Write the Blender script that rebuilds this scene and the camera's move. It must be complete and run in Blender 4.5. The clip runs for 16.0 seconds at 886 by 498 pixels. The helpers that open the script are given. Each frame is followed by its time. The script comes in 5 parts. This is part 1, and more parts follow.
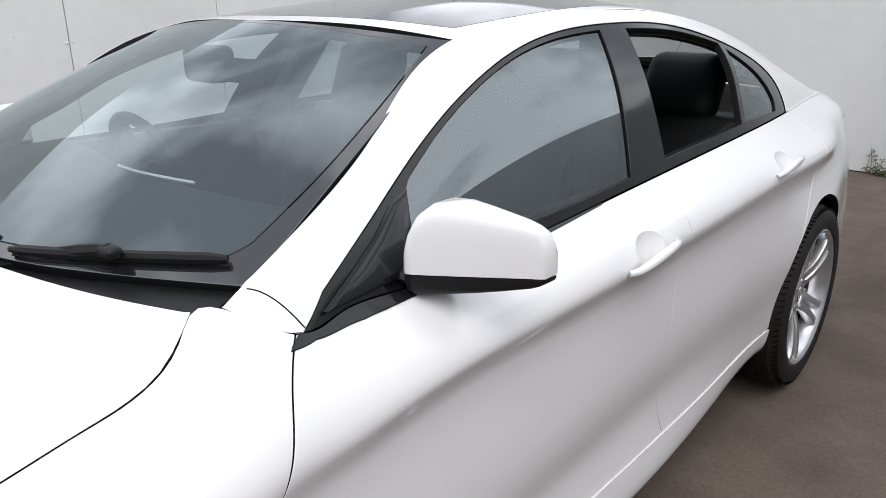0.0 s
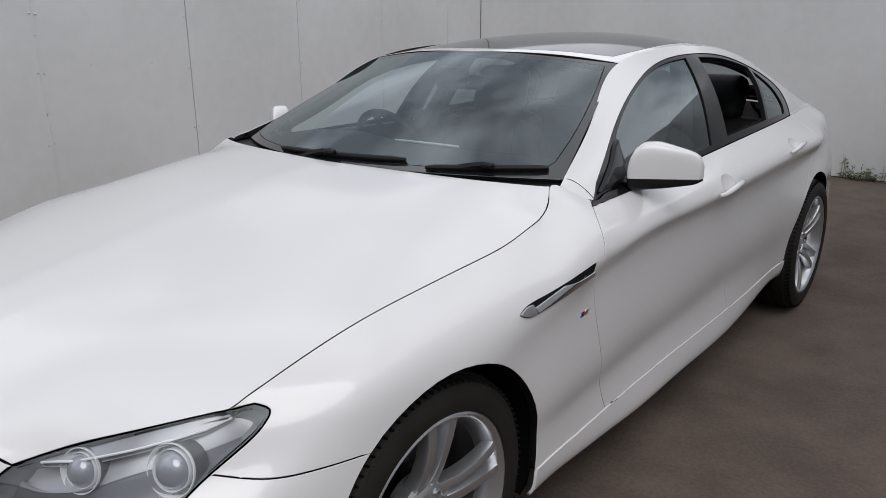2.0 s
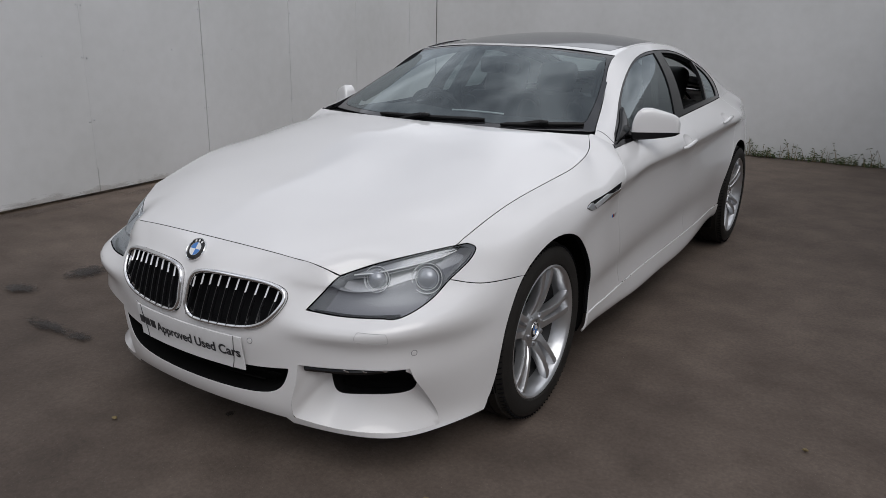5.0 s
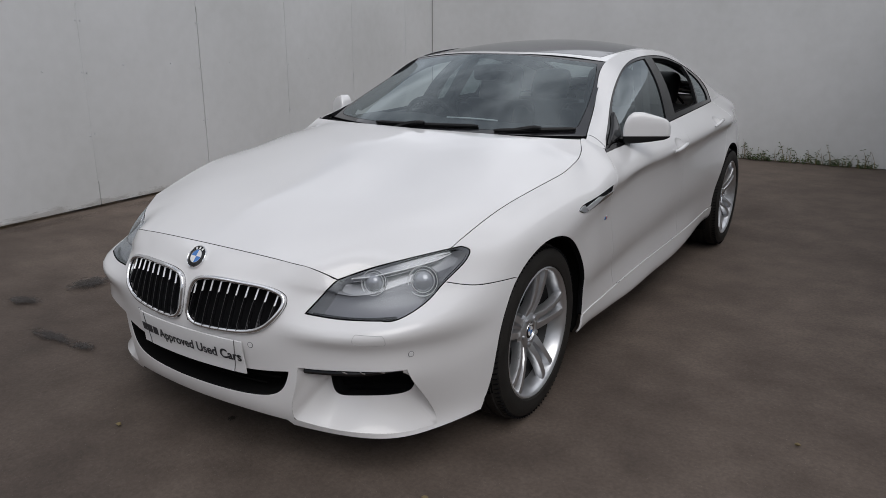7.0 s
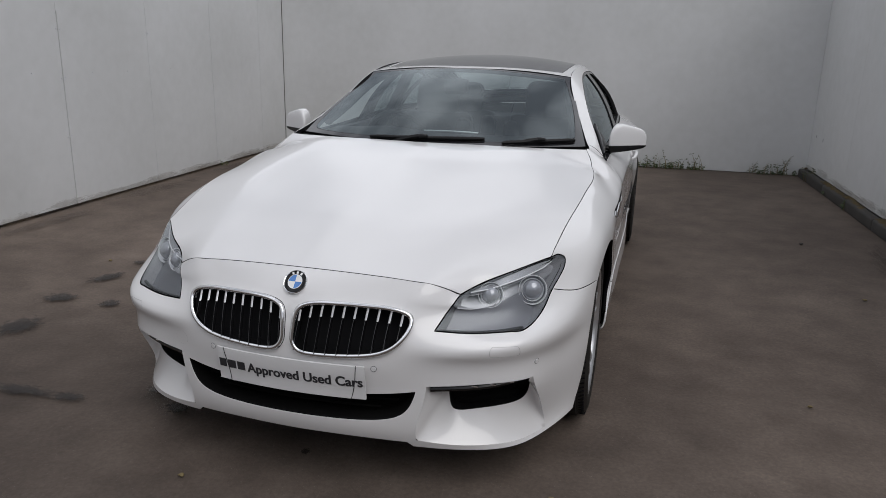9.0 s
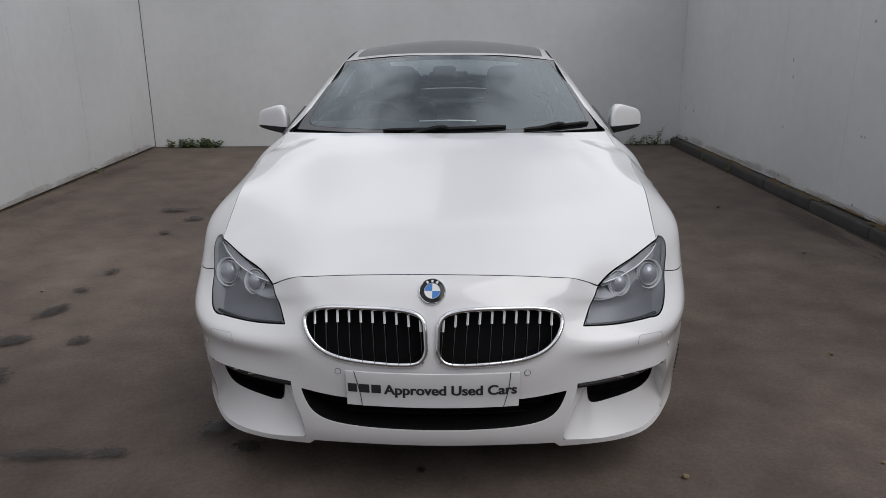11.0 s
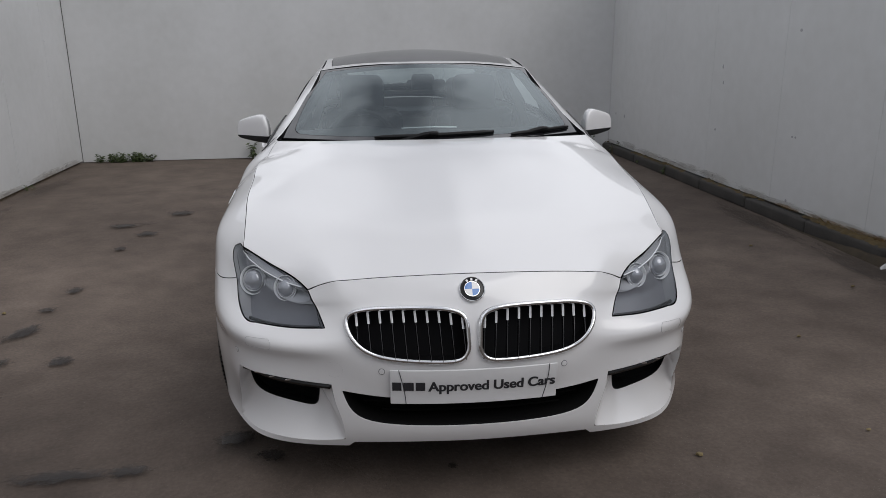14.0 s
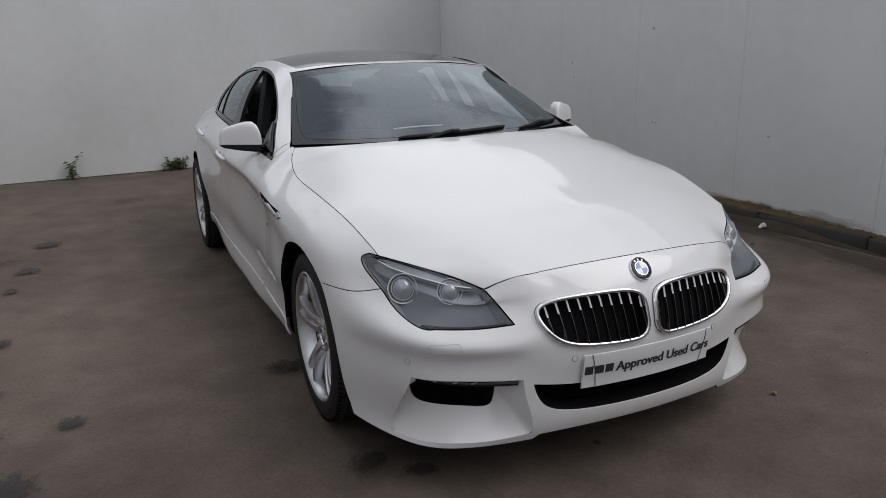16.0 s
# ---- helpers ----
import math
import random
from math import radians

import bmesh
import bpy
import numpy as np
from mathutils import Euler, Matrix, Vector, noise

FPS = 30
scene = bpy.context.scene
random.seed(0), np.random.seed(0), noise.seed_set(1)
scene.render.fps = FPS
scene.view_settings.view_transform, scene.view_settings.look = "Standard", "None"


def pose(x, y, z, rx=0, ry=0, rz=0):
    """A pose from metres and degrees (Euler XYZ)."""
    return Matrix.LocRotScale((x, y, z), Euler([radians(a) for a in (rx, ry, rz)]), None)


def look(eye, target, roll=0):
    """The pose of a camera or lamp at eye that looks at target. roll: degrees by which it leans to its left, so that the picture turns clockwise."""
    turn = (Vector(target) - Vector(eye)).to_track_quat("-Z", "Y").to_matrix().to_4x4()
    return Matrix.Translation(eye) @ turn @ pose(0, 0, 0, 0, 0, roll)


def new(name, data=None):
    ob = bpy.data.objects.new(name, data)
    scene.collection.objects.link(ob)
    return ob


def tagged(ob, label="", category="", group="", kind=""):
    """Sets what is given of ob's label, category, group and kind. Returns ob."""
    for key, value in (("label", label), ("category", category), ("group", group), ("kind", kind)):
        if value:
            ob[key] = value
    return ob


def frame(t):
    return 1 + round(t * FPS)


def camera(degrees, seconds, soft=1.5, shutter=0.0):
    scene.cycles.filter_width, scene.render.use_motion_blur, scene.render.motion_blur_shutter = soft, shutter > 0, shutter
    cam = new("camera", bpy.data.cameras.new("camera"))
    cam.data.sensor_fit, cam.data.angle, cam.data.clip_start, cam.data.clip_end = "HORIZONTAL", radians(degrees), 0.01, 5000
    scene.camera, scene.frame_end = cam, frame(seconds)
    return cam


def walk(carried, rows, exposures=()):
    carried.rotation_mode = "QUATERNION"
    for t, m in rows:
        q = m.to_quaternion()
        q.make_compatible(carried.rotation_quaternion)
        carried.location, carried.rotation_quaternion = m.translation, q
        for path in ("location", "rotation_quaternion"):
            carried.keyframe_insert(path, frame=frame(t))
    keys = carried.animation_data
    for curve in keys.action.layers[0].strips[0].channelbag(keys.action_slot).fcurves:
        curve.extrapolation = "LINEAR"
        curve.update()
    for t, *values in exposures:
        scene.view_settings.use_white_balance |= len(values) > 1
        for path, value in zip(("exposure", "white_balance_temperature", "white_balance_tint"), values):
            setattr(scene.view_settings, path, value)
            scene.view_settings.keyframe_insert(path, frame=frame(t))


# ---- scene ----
cam = camera(63.0, 16.0, soft=0.65)
ROWS = [
    (0.0, 1.571, 0.216, 1.366, 71.29, 0.33, 41.30),
    (0.5, 1.625, -0.085, 1.384, 71.35, 0.51, 40.70),
    (1.0, 1.645, -0.436, 1.393, 70.34, 1.15, 38.78),
    (1.5, 1.728, -0.755, 1.387, 72.78, -0.70, 39.63),
    (2.0, 1.788, -1.071, 1.401, 73.36, 0.03, 39.48),
    (2.5, 1.822, -1.405, 1.416, 72.59, -0.94, 38.02),
    (3.0, 1.888, -1.695, 1.408, 73.26, -1.75, 37.63),
    (3.5, 1.901, -1.961, 1.404, 73.63, -1.31, 36.26),
    (4.0, 1.885, -2.199, 1.412, 72.49, -1.42, 33.30),
    (6.5, 1.959, -2.345, 1.428, 73.51, -0.78, 32.77),
    (7.0, 1.958, -2.353, 1.423, 73.59, -0.22, 32.57),
    (7.5, 1.851, -2.461, 1.435, 73.87, -1.19, 29.95),
    (8.0, 1.625, -2.612, 1.426, 73.61, -0.61, 26.95),
    (8.5, 1.375, -2.676, 1.412, 74.75, 0.04, 22.01),
    (9.0, 1.043, -2.810, 1.426, 74.64, -1.25, 16.07),
    (9.5, 0.699, -2.857, 1.431, 73.21, -1.05, 11.47),
    (9.7, 0.582, -2.838, 1.425, 73.80, 0.74, 8.97),
    (11.8, 0.001, -2.869, 1.437, 73.52, -0.90, -0.07),
    (12.0, -0.005, -2.878, 1.444, 73.47, -0.71, -0.23),
    (12.5, -0.007, -2.883, 1.445, 73.77, -0.61, -0.28),
    (13.0, -0.002, -2.882, 1.439, 73.95, -0.42, -0.15),
    (13.5, -0.022, -2.880, 1.432, 73.59, -1.00, -0.05),
    (14.0, -0.266, -2.913, 1.421, 74.37, 0.56, -5.04),
    (14.5, -0.542, -2.890, 1.428, 74.01, 0.26, -8.82),
    (15.0, -0.848, -2.812, 1.426, 74.03, -0.18, -13.45),
    (15.5, -1.243, -2.764, 1.440, 73.31, 0.75, -20.25),
    (16.0, -1.512, -2.604, 1.420, 74.26, 1.40, -24.84),
]
walk(cam, [(t, pose(x, y, z, rx, ry, rz)) for t, x, y, z, rx, ry, rz in ROWS],
     exposures=[(0.0, 0.92), (0.5, 0.68), (1.2, 0.36), (2.0, 0.16), (3.0, 0.03), (4.0, 0.0), (16.0, 0.0)])

# ---- sky and sun: a bright overcast day ----
world = bpy.data.worlds.new("overcast_sky")
scene.world = world
world.use_nodes = True
wn, wl = world.node_tree.nodes, world.node_tree.links
wn.clear()
sky = wn.new("ShaderNodeTexSky")
sky.sky_type, sky.sun_disc, sky.sun_elevation, sky.sun_rotation = "NISHITA", False, radians(51), radians(130)
sky.air_density, sky.dust_density, sky.ozone_density = 1.0, 3.0, 0.6
coord, cloud, ramp = wn.new("ShaderNodeTexCoord"), wn.new("ShaderNodeTexNoise"), wn.new("ShaderNodeValToRGB")
cloud.inputs["Scale"].default_value, cloud.inputs["Detail"].default_value, cloud.inputs["Roughness"].default_value = 3.0, 5, 0.5
ramp.color_ramp.elements[0].position, ramp.color_ramp.elements[0].color = 0.40, (5.0, 5.25, 5.85, 1)
ramp.color_ramp.elements[1].position, ramp.color_ramp.elements[1].color = 0.62, (15.8, 16.1, 17.0, 1)
blend, back, sky_out = wn.new("ShaderNodeMix"), wn.new("ShaderNodeBackground"), wn.new("ShaderNodeOutputWorld")
blend.data_type, blend.inputs[0].default_value = "RGBA", 0.88
back.inputs["Strength"].default_value = 0.0735
drift = wn.new("ShaderNodeVectorMath")
drift.inputs[1].default_value = (4.87, 8.45, 3.43)
wl.new(coord.outputs["Generated"], drift.inputs[0])
wl.new(drift.outputs[0], cloud.inputs["Vector"])
wl.new(cloud.outputs["Fac"], ramp.inputs["Fac"])
wl.new(sky.outputs["Color"], blend.inputs[6])
wl.new(ramp.outputs["Color"], blend.inputs[7])
wl.new(blend.outputs[2], back.inputs["Color"])
wl.new(back.outputs["Background"], sky_out.inputs["Surface"])
sun = new("sun", bpy.data.lights.new("sun", "SUN"))
sun.data.energy, sun.data.angle, sun.data.color = 0.95, radians(45), (1.0, 0.98, 0.96)
sun.matrix_world = look((4.8, -4.0, 7.7), (0, 0, 0))


# ---- materials ----
def material(name, color, rough=0.5, metal=0.0, vary=0.0, scale=4.0, bump=0.0, bump_scale=60.0, coat=0.0, coat_rough=0.03, tint=None, spec=0.5, rand=0.0):
    """A surface whose colour drifts at two scales, with fine relief."""
    m = bpy.data.materials.new(name)
    m.use_nodes = True
    n, l = m.node_tree.nodes, m.node_tree.links
    b = n["Principled BSDF"]
    b.inputs["Roughness"].default_value, b.inputs["Metallic"].default_value = rough, metal
    b.inputs["Coat Weight"].default_value, b.inputs["Coat Roughness"].default_value = coat, coat_rough
    b.inputs["Specular IOR Level"].default_value = spec
    b.inputs["Base Color"].default_value = (*color, 1)
    tc = n.new("ShaderNodeTexCoord")
    if vary:
        big, small, add, cr = n.new("ShaderNodeTexNoise"), n.new("ShaderNodeTexNoise"), n.new("ShaderNodeMath"), n.new("ShaderNodeValToRGB")
        big.inputs["Scale"].default_value, small.inputs["Scale"].default_value = scale, scale * 14
        big.inputs["Detail"].default_value = small.inputs["Detail"].default_value = 5
        add.operation = "MULTIPLY_ADD"
        add.inputs[1].default_value = 0.35
        l.new(tc.outputs["Object"], big.inputs["Vector"])
        l.new(tc.outputs["Object"], small.inputs["Vector"])
        l.new(small.outputs["Fac"], add.inputs[0])
        l.new(big.outputs["Fac"], add.inputs[2])
        other = tint or tuple(c * (1 - vary) for c in color)
        cr.color_ramp.elements[0].position, cr.color_ramp.elements[0].color = 0.45, (*other, 1)
        cr.color_ramp.elements[1].position, cr.color_ramp.elements[1].color = 0.85, (*color, 1)
        l.new(add.outputs[0], cr.inputs["Fac"])
        l.new(cr.outputs["Color"], b.inputs["Base Color"])
        mr = n.new("ShaderNodeMapRange")
        mr.inputs[3].default_value, mr.inputs[4].default_value = max(0.02, rough * 0.8), min(1, rough * 1.2)
        l.new(big.outputs["Fac"], mr.inputs[0])
        l.new(mr.outputs[0], b.inputs["Roughness"])
    if bump:
        bn, bu = n.new("ShaderNodeTexNoise"), n.new("ShaderNodeBump")
        bn.inputs["Scale"].default_value, bn.inputs["Detail"].default_value = bump_scale, 4
        bu.inputs["Strength"].default_value, bu.inputs["Distance"].default_value = bump, 0.004
        l.new(tc.outputs["Object"], bn.inputs["Vector"])
        l.new(bn.outputs["Fac"], bu.inputs["Height"])
        l.new(bu.outputs["Normal"], b.inputs["Normal"])
    return m


def pane(name, tint, rough=0.0, ior=1.5):
    """Thin glass: what lies behind, dimmed by its tint, and a mirror image that grows towards grazing views."""
    m = bpy.data.materials.new(name)
    m.use_nodes = True
    n, l = m.node_tree.nodes, m.node_tree.links
    n.clear()
    see, shine, edge, power, fr, mix, out = [n.new("ShaderNode" + k) for k in ("BsdfTransparent", "BsdfGlossy", "LayerWeight", "Math", "MapRange", "MixShader", "OutputMaterial")]
    see.inputs["Color"].default_value = (*tint, 1)
    shine.inputs["Roughness"].default_value = rough
    shine.inputs["Color"].default_value = (0.88, 0.97, 1.0, 1)
    edge.inputs["Blend"].default_value = 0.5
    power.operation, power.inputs[1].default_value = "POWER", 5.0
    fr.inputs[3].default_value, fr.inputs[4].default_value = ((ior - 1) / (ior + 1)) ** 2, 1.0
    l.new(edge.outputs["Facing"], power.inputs[0])
    l.new(power.outputs[0], fr.inputs[0])
    l.new(fr.outputs[0], mix.inputs[0])
    l.new(see.outputs[0], mix.inputs[1])
    l.new(shine.outputs[0], mix.inputs[2])
    l.new(mix.outputs[0], out.inputs["Surface"])
    return m


PAINT = material("white_car_paint", (0.765, 0.76, 0.768), 0.30, coat=1.0, coat_rough=0.04)
SEAM = material("dark_seam", (0.008, 0.008, 0.009), 0.8, spec=0.08)
BLACK = material("black_plastic", (0.009, 0.009, 0.010), 0.42, vary=0.2, spec=0.3, bump=0.1, bump_scale=700)
GLOSS = material("gloss_black", (0.008, 0.008, 0.009), 0.12, spec=0.35)
ROOFGLASS = material("dark_roof_glass", (0.035, 0.036, 0.043), 0.05, spec=0.65)
TAIL_RED = material("tail_lamp_red", (0.16, 0.012, 0.014), 0.12, coat=1.0)
CHROME = material("chrome", (0.86, 0.86, 0.87), 0.08, 1.0)
SATIN = material("satin_metal", (0.62, 0.63, 0.65), 0.28, 1.0)
ALLOY = material("silver_alloy", (0.60, 0.61, 0.63), 0.30, 0.85, vary=0.06, scale=20, coat=0.5)
RUBBER = material("tyre_rubber", (0.023, 0.0212, 0.0195), 0.66, vary=0.35, scale=9, bump=0.15, bump_scale=250, spec=0.2)
LINER = material("wheel_liner", (0.006, 0.006, 0.006), 0.9, spec=0.05)
JOINT = material("joint_sealant", (0.12, 0.12, 0.117), 0.7)
UNSEEN_WALL = material("unseen_bounce_wall", (0.36, 0.33, 0.30), 0.9, vary=0.3, scale=1.2)
# Silver barrel coloured dark for the deep shade behind the spokes
BARREL_SHADE = material("wheel_barrel", (0.030, 0.030, 0.032), 0.55, 0.3, vary=0.3, scale=14)
STEEL = material("brake_steel", (0.16, 0.16, 0.165), 0.35, 1.0, vary=0.2, scale=30)
LEATHER = material("black_leather", (0.014, 0.014, 0.015), 0.5, spec=0.3, vary=0.25, scale=8, bump=0.25, bump_scale=300)
TRIM = material("dash_trim", (0.02, 0.02, 0.022), 0.45, vary=0.2, spec=0.3, bump=0.2, bump_scale=400)
SCREEN = pane("windscreen_glass", (0.50, 0.58, 0.58), 0.0, 2.4)
FRIT = material("glass_border", (0.010, 0.010, 0.012), 0.03)
FRIT.node_tree.nodes["Principled BSDF"].inputs["IOR"].default_value = 2.1
SIDEGLASS = pane("tinted_glass", (0.46, 0.52, 0.52), 0.0, 2.35)
REARGLASS = pane("rear_glass", (0.74, 0.79, 0.79), ior=2.0)
LENS = pane("headlamp_lens", (0.96, 0.97, 0.98), 0.18, 1.45)
PLATE = material("white_plate", (0.75, 0.75, 0.76), 0.35, vary=0.05, coat=0.3)
INK = material("dark_lettering", (0.03, 0.03, 0.035), 0.5)
BLUE = material("badge_blue", (0.05, 0.20, 0.55), 0.2, coat=1.0)
WHITE = material("badge_white", (0.8, 0.8, 0.8), 0.2, coat=1.0)
LAMPGREY = material("lamp_grey", (0.17, 0.173, 0.192), 0.34, 0.3, vary=0.12, scale=12)
LAMPSIDE = material("lamp_side", (0.36, 0.365, 0.385), 0.25, 0.3)
FAINT = material("paint_edge", (0.40, 0.40, 0.41), 0.5)
SOIL = material("kerb_soil", (0.062, 0.046, 0.028), 0.95, vary=0.5, scale=9, bump=0.7, bump_scale=70)
LAMPBROW = material("lamp_silver", (0.92, 0.93, 0.95), 0.18, 0.2)
RED = material("badge_red", (0.45, 0.02, 0.03), 0.3)
WALLPAINT = material("white_wall_sheet", (0.66, 0.665, 0.67), 0.5, vary=0.12, scale=0.7, tint=(0.57, 0.575, 0.572), bump=0.05, bump_scale=6)
# Paler copy of the wall paint; brighter light is put into its colour
WALLPAINT_LIT = material("lightened_wall_sheet", (0.70, 0.705, 0.705), 0.5, vary=0.12, scale=0.6, tint=(0.61, 0.615, 0.605), bump=0.05, bump_scale=6)
CONCRETE = material("dark_kerb", (0.060, 0.055, 0.050), 0.9, vary=0.4, scale=5, bump=0.5, bump_scale=60)
LEAF = material("weed_leaf", (0.055, 0.08, 0.022), 0.6, vary=0.4, scale=15)
STRAW = material("dry_stalk", (0.22, 0.17, 0.08), 0.8, vary=0.3, scale=20)


def ground_material():
    """Worn tarmac: broad damp and dusty patches, a mid-scale mottle, fine grit and pale specks."""
    m = material("yard_ground", (0.1, 0.085, 0.07), 0.85)
    n, l = m.node_tree.nodes, m.node_tree.links
    b, tc = n["Principled BSDF"], n.new("ShaderNodeTexCoord")
    tex = []
    for scale, detail in ((0.45, 5), (3.5, 6), (70, 4), (260, 2)):
        t = n.new("ShaderNodeTexNoise")
        t.inputs["Scale"].default_value, t.inputs["Detail"].default_value, t.inputs["Roughness"].default_value = scale, detail, 0.6
        l.new(tc.outputs["Object"], t.inputs["Vector"])
        tex.append(t)
    ramps = []
    for t, (p0, c0), (p1, c1) in ((tex[0], (.35, (.072, .055, .045, 1)), (.68, (.118, .094, .078, 1))), (tex[1], (.3, (.74, .72, .71, 1)), (.7, (1.20, 1.20, 1.21, 1))), (tex[2], (.3, (.80, .80, .80, 1)), (.7, (1.16, 1.16, 1.16, 1)))):
        r = n.new("ShaderNodeValToRGB")
        (r.color_ramp.elements[0].position, r.color_ramp.elements[0].color), (r.color_ramp.elements[1].position, r.color_ramp.elements[1].color) = (p0, c0), (p1, c1)
        l.new(t.outputs["Fac"], r.inputs["Fac"])
        ramps.append(r)
    out = ramps[0].outputs["Color"]
    for r in ramps[1:]:
        mul = n.new("ShaderNodeMix")
        mul.data_type, mul.blend_type, mul.inputs[0].default_value = "RGBA", "MULTIPLY", 1.0
        l.new(out, mul.inputs[6])
        l.new(r.outputs["Color"], mul.inputs[7])
        out = mul.outputs[2]
    # darker and browner towards one end of the yard, palest near y = 1.2
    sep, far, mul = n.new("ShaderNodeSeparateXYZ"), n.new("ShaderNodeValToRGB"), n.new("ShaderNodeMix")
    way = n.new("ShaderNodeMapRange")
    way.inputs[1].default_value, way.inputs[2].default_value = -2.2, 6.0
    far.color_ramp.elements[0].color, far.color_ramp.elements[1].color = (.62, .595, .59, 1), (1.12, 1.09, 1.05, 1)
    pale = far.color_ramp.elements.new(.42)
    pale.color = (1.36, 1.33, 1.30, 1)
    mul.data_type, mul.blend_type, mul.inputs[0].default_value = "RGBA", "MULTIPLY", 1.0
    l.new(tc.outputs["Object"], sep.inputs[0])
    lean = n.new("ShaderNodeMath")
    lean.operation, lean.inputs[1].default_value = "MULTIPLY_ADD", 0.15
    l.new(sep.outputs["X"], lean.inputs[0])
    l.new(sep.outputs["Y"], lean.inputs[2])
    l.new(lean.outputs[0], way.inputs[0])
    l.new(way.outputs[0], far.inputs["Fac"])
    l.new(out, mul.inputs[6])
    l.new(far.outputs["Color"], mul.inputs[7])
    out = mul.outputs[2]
    speck, add = n.new("ShaderNodeValToRGB"), n.new("ShaderNodeMix")
    speck.color_ramp.elements[0].position, speck.color_ramp.elements[1].position = .70, .76
    add.data_type = "RGBA"
    add.inputs[7].default_value = (.26, .24, .22, 1)
    l.new(tex[3].outputs["Fac"], speck.inputs["Fac"])
    l.new(speck.outputs["Color"], add.inputs[0])
    l.new(out, add.inputs[6])
    l.new(add.outputs[2], b.inputs["Base Color"])
    bump = n.new("ShaderNodeBump")
    bump.inputs["Strength"].default_value, bump.inputs["Distance"].default_value = .5, .006
    l.new(tex[2].outputs["Fac"], bump.inputs["Height"])
    l.new(bump.outputs["Normal"], b.inputs["Normal"])
    return m


def stain_material(name, color, strength, rough):
    """A stain with a soft ragged edge on a disc of unit size."""
    m = bpy.data.materials.new(name)
    m.use_nodes = True
    n, l = m.node_tree.nodes, m.node_tree.links
    b, out = n["Principled BSDF"], n["Material Output"]
    b.inputs["Base Color"].default_value, b.inputs["Roughness"].default_value = (*color, 1), rough
    tc, ln, no, sub, mr, see, mix, inf, add = [n.new("ShaderNode" + k) for k in ("TexCoord", "VectorMath", "TexNoise", "Math", "MapRange", "BsdfTransparent", "MixShader", "ObjectInfo", "VectorMath")]
    ln.operation, sub.operation = "LENGTH", "MULTIPLY_ADD"
    no.inputs["Scale"].default_value, no.inputs["Detail"].default_value, no.inputs["Roughness"].default_value = 2.4, 7, .7
    l.new(tc.outputs["Object"], ln.inputs[0])
    l.new(tc.outputs["Object"], add.inputs[0])
    l.new(inf.outputs["Location"], add.inputs[1])
    l.new(add.outputs[0], no.inputs["Vector"])
    sub.inputs[1].default_value = 2.5
    l.new(no.outputs["Fac"], sub.inputs[0])
    l.new(ln.outputs["Value"], sub.inputs[2])
    mr.inputs[1].default_value, mr.inputs[2].default_value, mr.inputs[3].default_value, mr.inputs[4].default_value = 1.72, 2.12, strength, 0
    l.new(sub.outputs[0], mr.inputs[0])
    l.new(mr.outputs[0], mix.inputs[0])
    l.new(see.outputs[0], mix.inputs[1])
    l.new(b.outputs[0], mix.inputs[2])
    l.new(mix.outputs[0], out.inputs["Surface"])
    return m


GROUND = ground_material()
STAIN = stain_material("oil_stain", (0.018, 0.015, 0.014), 0.72, 0.55)
DAMP = stain_material("damp_patch", (0.03, 0.025, 0.022), 0.18, 0.6)
GRIME = stain_material("wall_grime", (0.17, 0.12, 0.07), 0.22, 0.8)
WET = stain_material("damp_edge", (0.034, 0.027, 0.021), 0.34, 0.7)
RUST = stain_material("rust_mark", (0.24, 0.14, 0.045), 0.50, 0.85)
MOSS = material("moss", (0.105, 0.072, 0.026), 0.95, vary=0.5, scale=14, bump=0.6, bump_scale=80)


# ---- mesh helpers ----
def link_mesh(name, verts, faces, mats, parent=None, label="", smooth_faces=True, slots=None, sharp=None):
    me = bpy.data.meshes.new(name)
    me.from_pydata([tuple(map(float, v)) for v in verts], [], [tuple(map(int, f)) for f in faces])
    for m in (mats if isinstance(mats, (list, tuple)) else [mats]):
        me.materials.append(m)
    if slots is not None:
        me.polygons.foreach_set("material_index", slots)
    me.polygons.foreach_set("use_smooth", [smooth_faces] * len(me.polygons))
    if sharp:
        me.set_sharp_from_angle(angle=radians(sharp))
    me.update()
    ob = new(name, me)
    ob.parent = parent
    return tagged(ob, label)


def part(name, bm, mats, parent=None, label="", sharp=35):
    """Links a bmesh as one mesh object under a thing or a part."""
    bmesh.ops.recalc_face_normals(bm, faces=bm.faces)
    me = bpy.data.meshes.new(name)
    bm.to_mesh(me)
    bm.free()
    for m in (mats if isinstance(mats, (list, tuple)) else [mats]):
        me.materials.append(m)
    me.polygons.foreach_set("use_smooth", [True] * len(me.polygons))
    me.set_sharp_from_angle(angle=radians(sharp))
    ob = new(name, me)
    ob.parent = parent
    return tagged(ob, label)


def box(bm, size, m=None, bevel=0.0, segments=2):
    made = bmesh.ops.create_cube(bm, size=1.0, matrix=(m or Matrix()) @ Matrix.Diagonal((*size, 1)))
    if bevel:
        edges = {e for v in made["verts"] for e in v.link_edges}
        bmesh.ops.bevel(bm, geom=list(edges), offset=bevel, segments=segments, affect="EDGES", profile=0.5)
    return bm


def grid_faces(rows, cols, wrap=False):
    out = []
    for i in range(rows - 1):
        for j in range(cols if wrap else cols - 1):
            k = (j + 1) % cols
            out.append((i * cols + j, i * cols + k, (i + 1) * cols + k, (i + 1) * cols + j))
    return out


